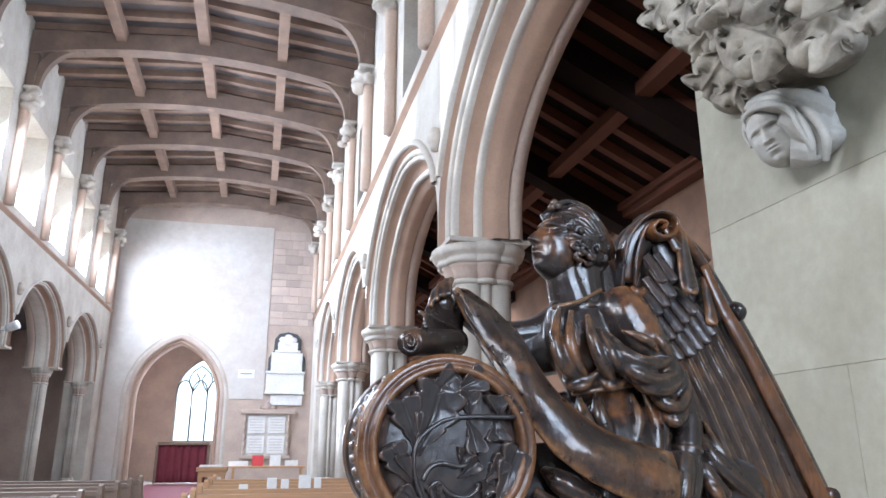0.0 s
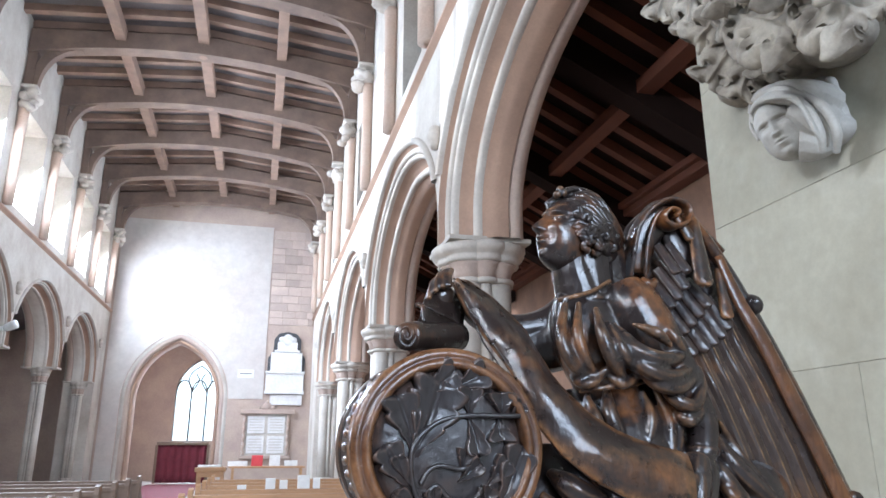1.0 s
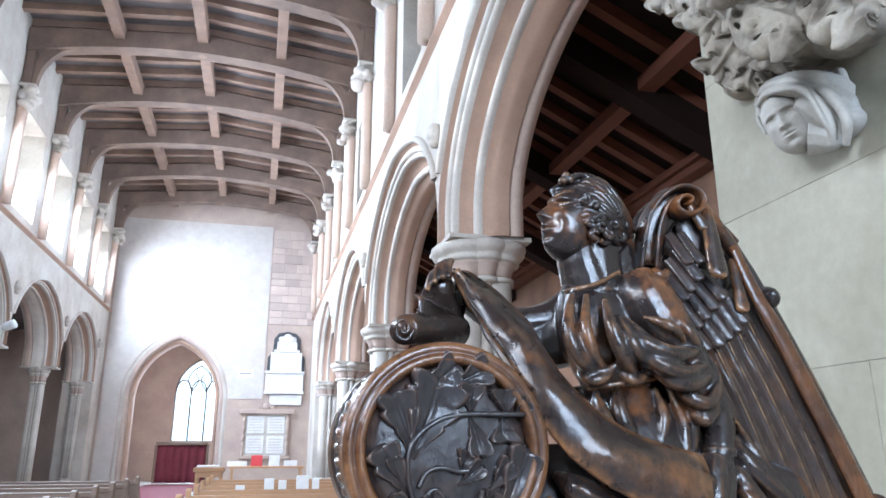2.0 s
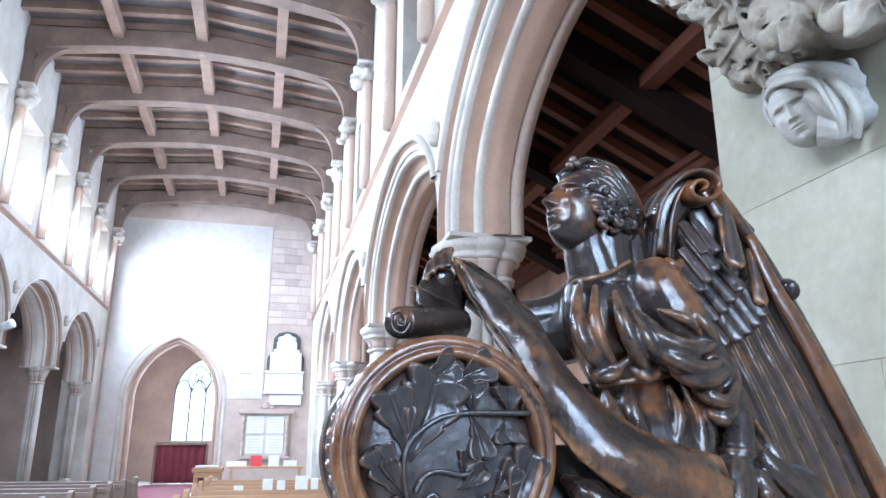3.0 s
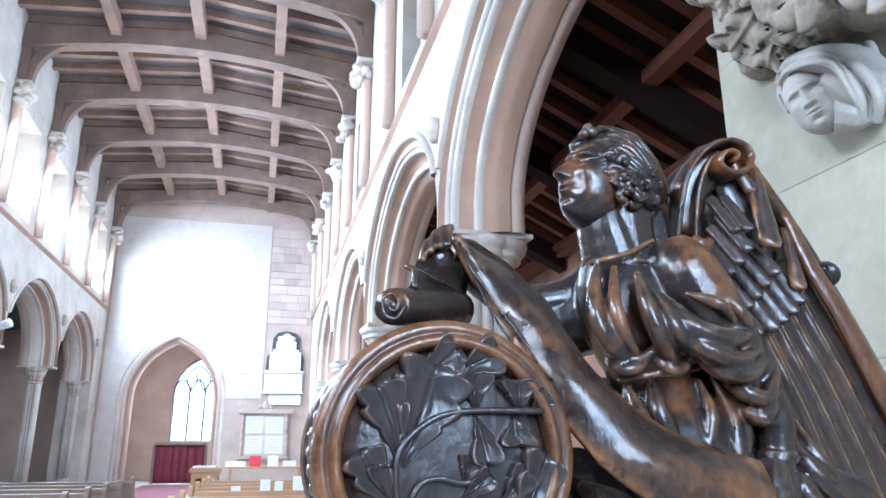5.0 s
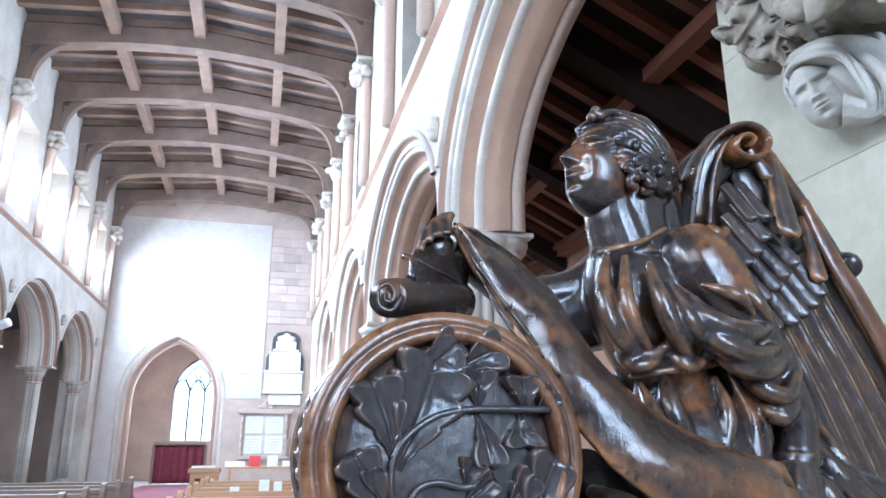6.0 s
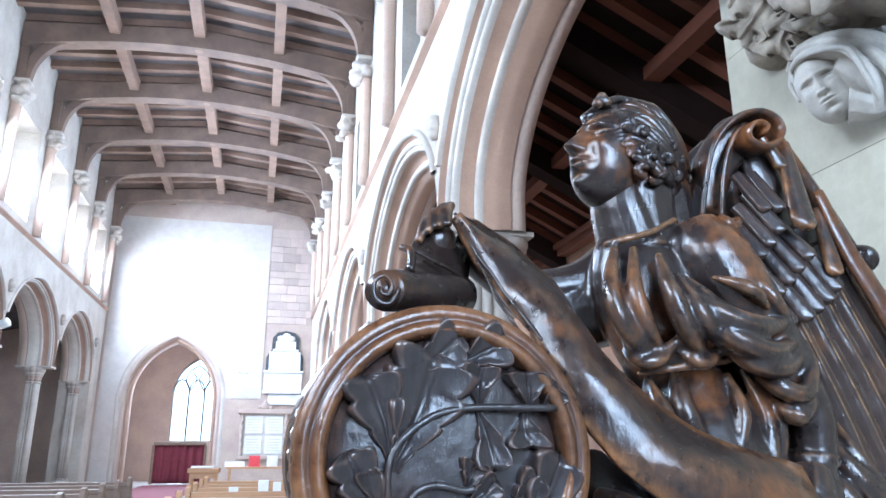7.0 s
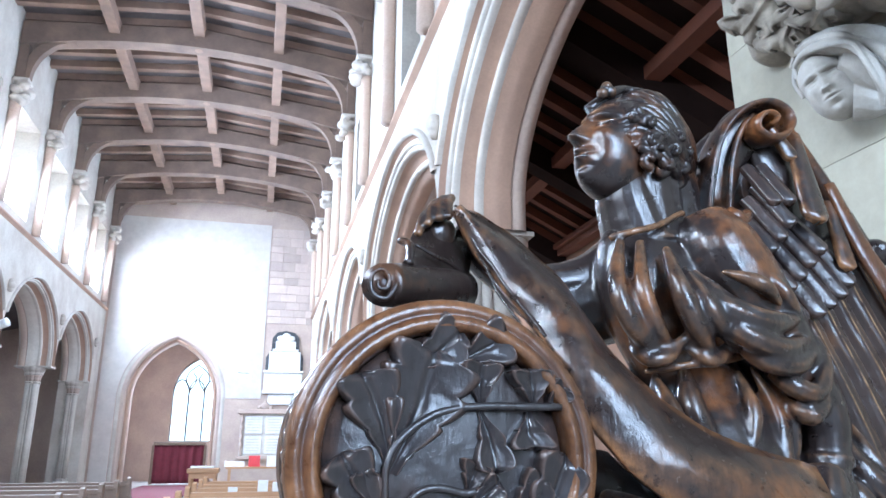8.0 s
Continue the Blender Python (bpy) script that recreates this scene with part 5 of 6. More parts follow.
tube(hair, [(0.0399, -0.005, 1.6031, 0.0057), (0.0324, -0.0068, 1.6087, 0.0053), (0.0355, -0.0086, 1.6147, 0.0050), (0.0397, -0.0104, 1.6131, 0.0046), (0.038, -0.0122, 1.6096, 0.0042)], 16, 7)
tube(hair, [(-0.0214, -0.049, 1.6093, 0.0054), (-0.0295, -0.0508, 1.6134, 0.0050), (-0.0276, -0.0526, 1.6195, 0.0048), (-0.0234, -0.0544, 1.6187, 0.0044), (-0.0245, -0.0562, 1.6153, 0.0040)], 16, 7)
tube(hair, [(-0.011, -0.054, 1.6419, 0.0055), (-0.0167, -0.0558, 1.6331, 0.0051), (-0.0245, -0.0576, 1.6334, 0.0048), (-0.0252, -0.0594, 1.6377, 0.0044), (-0.023, -0.0612, 1.6377, 0.0040)], 16, 7)
tube(hair, [(0.0056, -0.046, 1.6439, 0.0055), (0.0095, -0.0478, 1.6518, 0.0051), (0.0157, -0.0496, 1.6504, 0.0048), (0.0146, -0.0514, 1.6448, 0.0045), (0.0106, -0.0532, 1.6436, 0.0041)], 16, 7)
tube(hair, [(-0.0311, -0.0462, 1.673, 0.0055), (-0.028, -0.048, 1.6646, 0.0051), (-0.0344, -0.0498, 1.6587, 0.0048), (-0.0393, -0.0516, 1.6606, 0.0044), (-0.0386, -0.0534, 1.6627, 0.0041)], 16, 7)
tube(hair, [(-0.0302, -0.0521, 1.6531, 0.0055), (-0.0261, -0.0539, 1.6608, 0.0051), (-0.02, -0.0557, 1.6591, 0.0048), (-0.0212, -0.0575, 1.6535, 0.0044), (-0.0251, -0.0593, 1.6524, 0.0041)], 16, 7)
# the locks stand off the skull
for v in hair.verts:
    v.co = Vector((-0.005, 0.0, 1.650)) + (v.co - Vector((-0.005, 0.0, 1.650))) * 1.045
wing = bmesh.new()
tube(wing, [(0.1069, 0.005, 1.5684, 0.0286), (0.1313, 0.0, 1.6378, 0.0465), (0.1592, -0.005, 1.6789, 0.0294)], 14, 14, flat=0.35)
tube(wing, [(0.1644, 0.0, 1.645, 0.039), (0.2155, 0.0, 1.5582, 0.0425)], 10, 12, flat=0.3)
tube(wing, [(0.1408, 0.0, 1.6234, 0.0532), (0.196, 0.0, 1.5281, 0.0574), (0.2574, 0.0, 1.407, 0.0641), (0.3212, -0.005, 1.2722, 0.0608), (0.3492, -0.01, 1.203, 0.0545)], 20, 16, flat=0.22)
tube(wing, [(0.0938, 0.05, 1.5971, 0.0089), (0.0913, 0.05, 1.6379, 0.009), (0.1052, 0.05, 1.6774, 0.0091), (0.1319, 0.05, 1.7038, 0.0092)], 16, 8, flat=1.2)
tube(wing, [(0.163, -0.02, 1.6879, 0.0116), (0.2119, -0.005, 1.6449, 0.0118), (0.2641, 0.0, 1.5586, 0.0146), (0.326, -0.005, 1.4173, 0.0172), (0.3922, -0.015, 1.2412, 0.0184), (0.4177, -0.02, 1.1768, 0.0181)], 30, 8, flat=1.6)
tube(wing, [(0.2227, 0.025, 1.6819, 0.0081), (0.2681, 0.03, 1.6474, 0.0051)], 6, 8)
tube(wing, [(0.2903, 0.01, 1.5588, 0.0119), (0.276, -0.02, 1.5456, 0.0163), (0.2701, -0.03, 1.5396, 0.0124)], 8, 14)
tube(wing, [(0.3974, -0.02, 1.2527, 0.011), (0.3881, -0.05, 1.2477, 0.0143)], 6, 12)
tube(wing, [(0.0588, -0.0120, 1.5748, 0.0048), (0.0642, -0.0200, 1.6213, 0.0048), (0.0756, -0.0280, 1.6628, 0.0048), (0.0996, -0.0340, 1.6906, 0.0048), (0.1257, -0.0380, 1.7025, 0.0048), (0.1485, -0.0400, 1.6967, 0.0048), (0.1553, -0.0420, 1.6805, 0.0048), (0.1439, -0.0440, 1.6632, 0.0048), (0.1231, -0.0460, 1.6562, 0.0048), (0.1080, -0.0480, 1.6633, 0.0040), (0.1079, -0.0500, 1.6744, 0.0040), (0.1178, -0.0520, 1.6824, 0.0040), (0.1290, -0.0520, 1.6784, 0.0040), (0.1251, -0.0520, 1.6702, 0.0040)], 70, 10, flat=4.2)
tube(wing, [(0.0819, -0.0300, 1.5759, 0.0030), (0.0857, -0.0360, 1.6253, 0.0036), (0.0996, -0.0400, 1.6690, 0.0036), (0.1180, -0.0420, 1.6896, 0.0028)], 24, 8)
tube(wing, [(0.0803, -0.0120, 1.5875, 0.0160), (0.0921, -0.0180, 1.6452, 0.0240), (0.1225, -0.0220, 1.6811, 0.0280), (0.1557, -0.0200, 1.6792, 0.0220)], 24, 14, flat=0.5)
tube(wing, [(0.1385, -0.0200, 1.6679, 0.0220), (0.1540, -0.0220, 1.6187, 0.0260), (0.1611, -0.0200, 1.5709, 0.0240)], 16, 14, flat=0.5)
tube(wing, [(0.0615, -0.0550, 1.5675, 0.0052), (0.0641, -0.0600, 1.5592, 0.0085), (0.0750, -0.0580, 1.5584, 0.0075), (0.0834, -0.0550, 1.5668, 0.0050)], 10, 10)

def feather(base, tip, half, bend=None, lift=0.22, ridge=0.0014, barbs=0, taper=0.86):
    """A carved feather: a tapering blade with round tip, hollowed sides, raised quill and cut barbs."""
    base, tip = Vector(base), Vector(tip)
    mid = (base + tip) / 2 if bend is None else Vector(bend)
    n, m = (26, 7) if bend is None else (60, 14)
    c = spline([base, mid, tip], n + 1)
    rows, length = [], (tip - base).length
    for i in range(n + 1):
        s = i / n
        d = Vector(c[min(i + 1, n)] - c[max(i - 1, 0)]).normalized()
        out = Vector((0, -1, 0)) - d * d.dot(Vector((0, -1, 0)))
        out.normalize()
        side = d.cross(out)
        e = max(0.0, (s * length - length + 0.9 * half) / (0.9 * half))
        w = half * (taper + (1 - taper) * s) * math.sqrt(max(1 - e * e, 0.02))
        row = []
        for j in range(-m, m + 1):
            f = j / m
            h = lift * half * (1 - f * f) + ridge * math.exp(-(f / 0.13) ** 2) * (1 - 0.6 * s)
            if barbs:
                h += 0.0007 * math.sin(barbs * f * math.pi) + 0.0010 * abs(f) - 0.0006 * abs(math.sin(9 * s + 3 * f))
            row.append(Vector(c[i]) + side * w * f + out * h)
        rows.append([row[0] - out * 0.005] + row + [row[-1] - out * 0.005])
    rows.append([p - Vector((0, -0.005, 0)) for p in rows[-1]])
    bm = bmesh.new()
    grid_faces(bm, rows, closed=False)
    bmesh.ops.recalc_face_normals(bm, faces=bm.faces)
    if sum(f.normal.y * f.calc_area() for f in bm.faces) > 0:
        bmesh.ops.reverse_faces(bm, faces=bm.faces)
    return chiselled(bm, 0.0006)


PRIMARIES = (
    ((0.1412, -0.0260, 1.4605), (0.1841, -0.0340, 1.3393), (0.2183, -0.0360, 1.2207), 0.0150),
    ((0.1607, -0.0250, 1.4740), (0.2080, -0.0330, 1.3472), (0.2464, -0.0350, 1.2233), 0.0150),
    ((0.1805, -0.0240, 1.4878), (0.2322, -0.0320, 1.3552), (0.2749, -0.0340, 1.2260), 0.0150),
    ((0.2005, -0.0230, 1.5017), (0.2569, -0.0310, 1.3633), (0.3039, -0.0330, 1.2287), 0.0150),
    ((0.2209, -0.0220, 1.5159), (0.2819, -0.0300, 1.3716), (0.3333, -0.0320, 1.2314), 0.0150),
    ((0.2416, -0.0210, 1.5303), (0.3074, -0.0290, 1.3800), (0.3631, -0.0310, 1.2342), 0.0150))
COVERTS = (
    ((0.1053, -0.0350, 1.6293), (0.1186, -0.0620, 1.5784), 0.0078),
    ((0.1242, -0.0350, 1.6325), (0.1385, -0.0600, 1.5818), 0.0078),
    ((0.1894, -0.0250, 1.5523), (0.2095, -0.0480, 1.4983), 0.0093),
    ((0.1755, -0.0250, 1.5402), (0.1976, -0.0480, 1.4850), 0.0099),
    ((0.1596, -0.0250, 1.5282), (0.1818, -0.0480, 1.4736), 0.0093),
    ((0.1439, -0.0250, 1.5164), (0.1665, -0.0480, 1.4640), 0.0105),
    ((0.1226, -0.0250, 1.5081), (0.1444, -0.0480, 1.4562), 0.0093),
    ((0.1502, -0.0330, 1.5771), (0.1726, -0.0560, 1.5305), 0.0087),
    ((0.1355, -0.0330, 1.5649), (0.1576, -0.0560, 1.5151), 0.0087),
    ((0.1219, -0.0330, 1.5511), (0.1429, -0.0560, 1.5000), 0.0082),
    ((0.1084, -0.0330, 1.5374), (0.1285, -0.0560, 1.4877), 0.0076),
    ((0.0976, -0.0330, 1.5296), (0.1160, -0.0560, 1.4819), 0.0076),
    ((0.1099, -0.0410, 1.6051), (0.1300, -0.0660, 1.5541), 0.0087),
    ((0.0962, -0.0410, 1.5892), (0.1174, -0.0660, 1.5379), 0.0082),
    ((0.0867, -0.0410, 1.5718), (0.1041, -0.0660, 1.5246), 0.0076),
    ((0.0695, -0.0410, 1.5579), (0.0891, -0.0660, 1.5114), 0.0076))
FLAPS = (
    ((0.1392, -0.0400, 1.6779), (0.1603, -0.0460, 1.6393), 0.0098),
    ((0.1722, -0.0360, 1.6737), (0.1611, -0.0660, 1.5594), 0.0165),
    ((0.2122, -0.0300, 1.5987), (0.2055, -0.0520, 1.5141), 0.0110))

banner = bmesh.new()
ribbon(banner, [(-0.2096, 0.01, 1.5667), (-0.1874, 0.0, 1.5602), (-0.1526, -0.02, 1.5256), (-0.1234, -0.05, 1.4819), (-0.108, -0.075, 1.4358), (-0.0773, -0.1, 1.3847), (-0.018, -0.115, 1.3413), (0.0726, -0.115, 1.3169)], [(-0.225, -0.02, 1.5549), (-0.1989, -0.045, 1.4908), (-0.1703, -0.08, 1.4375), (-0.1526, -0.105, 1.3924), (-0.1351, -0.12, 1.3466), (-0.097, -0.135, 1.3012), (-0.0363, -0.14, 1.265), (0.052, -0.135, 1.2324)], 40, 12, 0.007, 0.02)
tube(banner, [(-0.2223, -0.02, 1.5603, 0.0022), (-0.1996, -0.042, 1.504, 0.0025), (-0.1726, -0.075, 1.4485, 0.0024), (-0.1614, -0.09, 1.4232, 0.0016)], 20, 8)
tube(banner, [(-0.206, -0.04, 1.5075, 0.0013), (-0.1933, -0.06, 1.4678, 0.0017), (-0.1771, -0.082, 1.4291, 0.0012)], 14, 6)
ribbon(banner, [(-0.256, 0.0, 1.544), (-0.2675, -0.02, 1.5203), (-0.2753, -0.04, 1.4969), (-0.2869, -0.055, 1.4799)], [(-0.1902, 0.02, 1.5376), (-0.1989, 0.01, 1.5039), (-0.2037, 0.0, 1.4845), (-0.2119, -0.01, 1.4784)], 16, 8, 0.006, 0.006)
tube(banner, [(-0.2979, -0.065, 1.4667, 0.0193), (-0.2661, -0.045, 1.4707, 0.0198), (-0.212, -0.01, 1.4775, 0.0198)], 10, 18)
tube(banner, [(-0.3, -0.075, 1.4652, 0.0191), (-0.2983, -0.067, 1.4664, 0.0192)], 4, 18)
tube(banner, [(-0.2897, -0.082, 1.4662, 0.0025), (-0.2985, -0.082, 1.4511, 0.0024), (-0.3109, -0.082, 1.4558, 0.0023), (-0.3118, -0.082, 1.4709, 0.0022), (-0.3024, -0.082, 1.4767, 0.0022), (-0.2961, -0.082, 1.4686, 0.0021), (-0.2993, -0.082, 1.4595, 0.002), (-0.3055, -0.082, 1.4602, 0.0019), (-0.3066, -0.082, 1.4664, 0.0018)], 40, 7)
tube(banner, [(-0.2795, -0.035, 1.517, 0.0034), (-0.2726, -0.05, 1.5078, 0.0041), (-0.2747, -0.06, 1.4878, 0.0033)], 12, 8)
tube(banner, [(-0.2674, -0.035, 1.5141, 0.0017), (-0.241, -0.03, 1.5042, 0.0021), (-0.2106, -0.015, 1.4924, 0.0022), (-0.203, -0.01, 1.4779, 0.0017)], 14, 6)
figure = joined(chiselled(merged(body, 0.0019, 6), 0.0006), merged(head, 0.0012, 4), face, hair)
chiselled(banner, 0.0018)
part("angel_statue", figure, OAK, bench_end, "carved dark oak winged figure looking upwards", smooth=True)
wing = part("wing", chiselled(wing, 0.0006), OAK, bench_end, "carved oak wing with a curled top", smooth=True)
part("wing_edge", tube(bmesh.new(), [(0.2119, -0.0340, 1.6194, 0.0075), (0.2358, -0.0400, 1.5467, 0.0115), (0.2658, -0.0440, 1.4861, 0.0135), (0.3034, -0.0460, 1.4001, 0.0145), (0.3448, -0.0480, 1.3079, 0.0150), (0.3781, -0.0500, 1.2268, 0.0150)], 40, 14, flat=0.42), OAK_RIM, wing, "brown outer edge of the wing", smooth=True)
for base, bend, tip, half in PRIMARIES:
    part("flight_feather", feather(base, tip, half, bend, 0.42, 0.0030, 2), OAK_WING, wing, smooth=True)
for base, tip, half in COVERTS:
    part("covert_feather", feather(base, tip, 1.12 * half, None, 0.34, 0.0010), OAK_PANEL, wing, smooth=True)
for base, tip, half in FLAPS:
    part("curled_feather", feather(base, tip, half, None, 0.30, 0.0, 0, 0.55), OAK, wing, smooth=True)
part("scroll_banner", banner, OAK_BANNER, bench_end, "rolled oak banner held in both hands", smooth=True)

# roundel: axis along y, its face towards the near side
RC = Vector((-0.255, -0.12, 1.204 - FLOOR_Z))


def ring(bm, profile, n=96):
    """Sweeps (radius, depth) about the roundel's axis."""
    rows = []
    for i in range(n):
        a = 2 * math.pi * i / n
        rows.append([RC + Vector((r * math.cos(a), d, r * math.sin(a))) for r, d in profile])
    rows.append(rows[0])
    grid_faces(bm, rows, closed=False)
    bmesh.ops.remove_doubles(bm, verts=bm.verts, dist=0.00005)
    bmesh.ops.recalc_face_normals(bm, faces=bm.faces)
    return bm


part("drum", ring(bmesh.new(), [(0.0, 0.175), (0.118, 0.175), (0.1215, 0.170), (0.1225, 0.155), (0.1205, 0.140), (0.1165, 0.134), (0.1155, 0.10), (0.1155, 0.052), (0.1195, 0.046), (0.1215, 0.034), (0.1195, 0.022), (0.11, 0.016), (0.0, 0.016)]), OAK, bench_end, smooth=False)
bm = ring(bmesh.new(), [(0.121, 0.014), (0.1215, 0.004), (0.1195, -0.0012), (0.1145, -0.0032), (0.1105, -0.003), (0.1088, -0.0012), (0.1068, -0.0045), (0.1030, -0.0072),
                        (0.0990, -0.0066), (0.0960, -0.0025), (0.0945, 0.006), (0.0935, 0.020), (0.10, 0.021), (0.121, 0.014)])
part("rim", bm, OAK_RIM, bench_end, "worn brown rounded rim", smooth=True)
panel = part("roundel_panel", ring(bmesh.new(), [(0.0, 0.002), (0.03, 0.0025), (0.06, 0.004), (0.082, 0.007), (0.0938, 0.010), (0.0938, 0.015), (0.0, 0.015)]), OAK_PANEL, bench_end, smooth=True)


def on_face(a, b, d=0.0):
    """A point of the roundel's face, from its middle to the right and up, d in front."""
    return RC + Vector((a, 0.004 - d, b))



def oak_leaf(base, tip, half, lobes, rise, seed):
    """A broad hollowed leaf in relief: it widens to a blunt lobed end, with a sunk midrib and upturned, rolled edges."""
    rnd = random.Random(seed)
    base, tip = Vector(base), Vector(tip)
    u = (tip - base).normalized()
    out = Vector((0, -1, 0))
    v = u.cross(out)
    length, n, m = (tip - base).length, 40, 12
    ph, bow = rnd.uniform(-0.1, 0.1), rnd.uniform(-0.10, 0.10)
    rows = []
    for i in range(n + 1):
        s = i / n
        t = min(1.0, s / 0.72)
        env = (0.20 + 0.80 * t * t * (3 - 2 * t)) * math.sqrt(max(0.015, 1 - max(0.0, (s - 0.80) / 0.20) ** 2))
        row = []
        for j in range(-m, m + 1):
            q = j / m
            wave = abs(math.sin(math.pi * (lobes * s + ph + (0.15 if q > 0 else -0.15))))
            w = half * env * (0.66 + 0.34 * wave ** 0.6 if s > 0.18 else 0.85)
            h = rise * (0.50 + 0.55 * q * q - 0.22 * math.exp(-(q / 0.09) ** 2) + 0.24 * wave * abs(q) - 0.75 * max(0.0, (abs(q) - 0.80) / 0.20) ** 2)
            h += rise * (0.55 * max(0.0, (s - 0.55) / 0.45) ** 1.5 - 0.9 * max(0.0, (s - 0.88) / 0.12) ** 2)
            h *= min(1.0, 0.35 + 1.6 * s)
            row.append(base + u * (s * length + 0.22 * half * abs(q) * wave * env) + v * (q * w + bow * half * math.sin(math.pi * s) * 2) + out * h)
        rows.append([row[0] + Vector((0, 0.014, 0))] + row + [row[-1] + Vector((0, 0.014, 0))])
    rows.append([p + Vector((0, 0.014, 0)) for p in rows[-1]])
    bm = bmesh.new()
    grid_faces(bm, rows, closed=False)
    bmesh.ops.recalc_face_normals(bm, faces=bm.faces)
    if sum(f.normal.y * f.calc_area() for f in bm.faces) > 0:
        bmesh.ops.reverse_faces(bm, faces=bm.faces)
    return bm


# oak leaves: base, tip, half width, lobes
for k, (a0, b0, a1, b1, w, lb) in enumerate((
        (-0.045, -0.011, -0.011, 0.081, 0.035, 4), (-0.045, -0.004, -0.068, 0.062, 0.023, 3), (-0.034, 0.067, 0.010, 0.096, 0.020, 2), (0.010, 0.073, 0.049, 0.093, 0.019, 2),
        (0.027, 0.038, 0.028, 0.073, 0.016, 2), (0.069, 0.038, 0.065, 0.068, 0.017, 2), (0.080, 0.038, 0.095, 0.055, 0.011, 2), (0.025, 0.035, 0.036, -0.012, 0.015, 2),
        (0.065, 0.035, 0.069, 0.006, 0.017, 2), (-0.045, -0.050, -0.081, 0.003, 0.019, 3), (-0.034, -0.076, -0.069, -0.052, 0.014, 2), (0.059, -0.080, 0.095, 0.002, 0.021, 3),
        (0.049, -0.044, 0.074, -0.014, 0.014, 2), (0.014, -0.026, 0.021, -0.003, 0.012, 2), (0.010, -0.040, 0.039, -0.017, 0.011, 2), (-0.013, -0.068, -0.021, -0.046, 0.011, 2),
        (0.044, -0.068, 0.052, -0.046, 0.011, 2), (-0.054, -0.038, -0.066, -0.008, 0.011, 1))):
    bm = oak_leaf(on_face(a0, b0, 0.0), on_face(a1, b1, 0.0), 1.12 * w, lb, 0.0105, k)
    part("oak_leaf", chiselled(bm, 0.0006), OAK_PANEL, panel, smooth=True)
for pts in ([(-0.027, -0.084), (-0.045, -0.046), (-0.049, -0.011), (-0.040, 0.011), (-0.017, 0.029), (0.006, 0.036), (0.033, 0.038), (0.090, 0.038)],
            [(-0.037, -0.042), (-0.027, -0.026), (-0.011, -0.021), (0.010, -0.025), (0.019, -0.024)],
            [(-0.021, -0.070), (-0.027, -0.052), (-0.017, -0.044), (-0.002, -0.058), (0.019, -0.063), (0.034, -0.055), (0.037, -0.046)]):
    part("stem", tube(bmesh.new(), [(*on_face(a, b, 0.0085), 0.0030) for a, b in pts], 40, 8), OAK_PANEL, panel, smooth=True)
# beads along the drum
for k in range(16):
    a = radians(120 + 8.5 * k)
    bm = bmesh.new()
    blob(bm, RC + Vector((0.1165 * math.cos(a), 0.093, 0.1165 * math.sin(a))), (0.0042, 0.020, 0.0066))
    part("bead", bm, OAK, bench_end, smooth=True)
# panel and foot below
part("end_panel", boxed(-0.36, 0.50, -0.05, 0.05, 0.08, 1.18, bevel=0.012), OAK, bench_end)
part("plinth", boxed(-0.42, 0.56, -0.12, 0.12, 0.0, 0.08, bevel=0.01), OAK, bench_end)


# ---- carved respond on the pier: leaf capital and hooded head ----
capital = thing("leaf_capital", "deeply undercut grey stone leaf capital on the pier", "capital", (1.9, 2.1, 2.70))
core = bmesh.new()
blob(core, (-0.02, -0.0821, 0.0515), (0.3067, 0.1314, 0.1314))
blob(core, (-0.04, 0.237, 0.0811), (0.1215, 0.1094, 0.1337))
blob(core, (-0.02, 0.2464, -0.0327), (0.1160, 0.0870, 0.0918))
blob(core, (-0.08, -0.2417, 0.0363), (0.2675, 0.1234, 0.1132))
blob(core, (-0.08, 0.447, 0.5233), (0.1338, 0.1070, 0.1873))
blob(core, (-0.04, -0.3273, -0.1266), (0.1376, 0.0786, 0.0885))
blob(core, (-0.070, -0.142, -0.118), (0.110, 0.130, 0.075))
blob(core, (-0.060, -0.316, -0.167), (0.100, 0.130, 0.080))
blob(core, (-0.080, 0.012, -0.076), (0.090, 0.100, 0.090))
LEAVES = (
    ((-0.150, -0.087, -0.033), (-0.170, 0.073, -0.228), 0.097, 3),
    ((-0.130, -0.156, -0.035), (-0.140, -0.044, -0.199), 0.097, 3),
    ((-0.220, -0.095, 0.135), (-0.270, 0.152, 0.039), 0.123, 3),
    ((-0.210, -0.067, 0.055), (-0.240, 0.162, -0.124), 0.114, 3),
    ((-0.270, 0.011, 0.095), (-0.330, -0.476, -0.346), 0.154, 4),
    ((-0.270, -0.357, -0.050), (-0.300, -0.690, -0.421), 0.158, 4),
    ((-0.140, 0.378, 0.649), (-0.180, 0.548, 0.412), 0.101, 3),
    ((-0.110, 0.321, 0.582), (-0.130, 0.421, 0.253), 0.088, 3),
    ((-0.270, -0.051, 0.284), (-0.330, -0.181, -0.047), 0.128, 3),
    ((-0.320, -0.300, 0.164), (-0.380, -0.491, -0.195), 0.141, 4),
    ((-0.300, -0.524, 0.019), (-0.350, -0.716, -0.305), 0.154, 4),
    ((-0.200, -0.568, -0.037), (-0.240, -0.682, -0.356), 0.123, 3),
)
part("bell", chiselled(merged(core, 0.012, 3), 0.004), CARVED, capital, smooth=True)
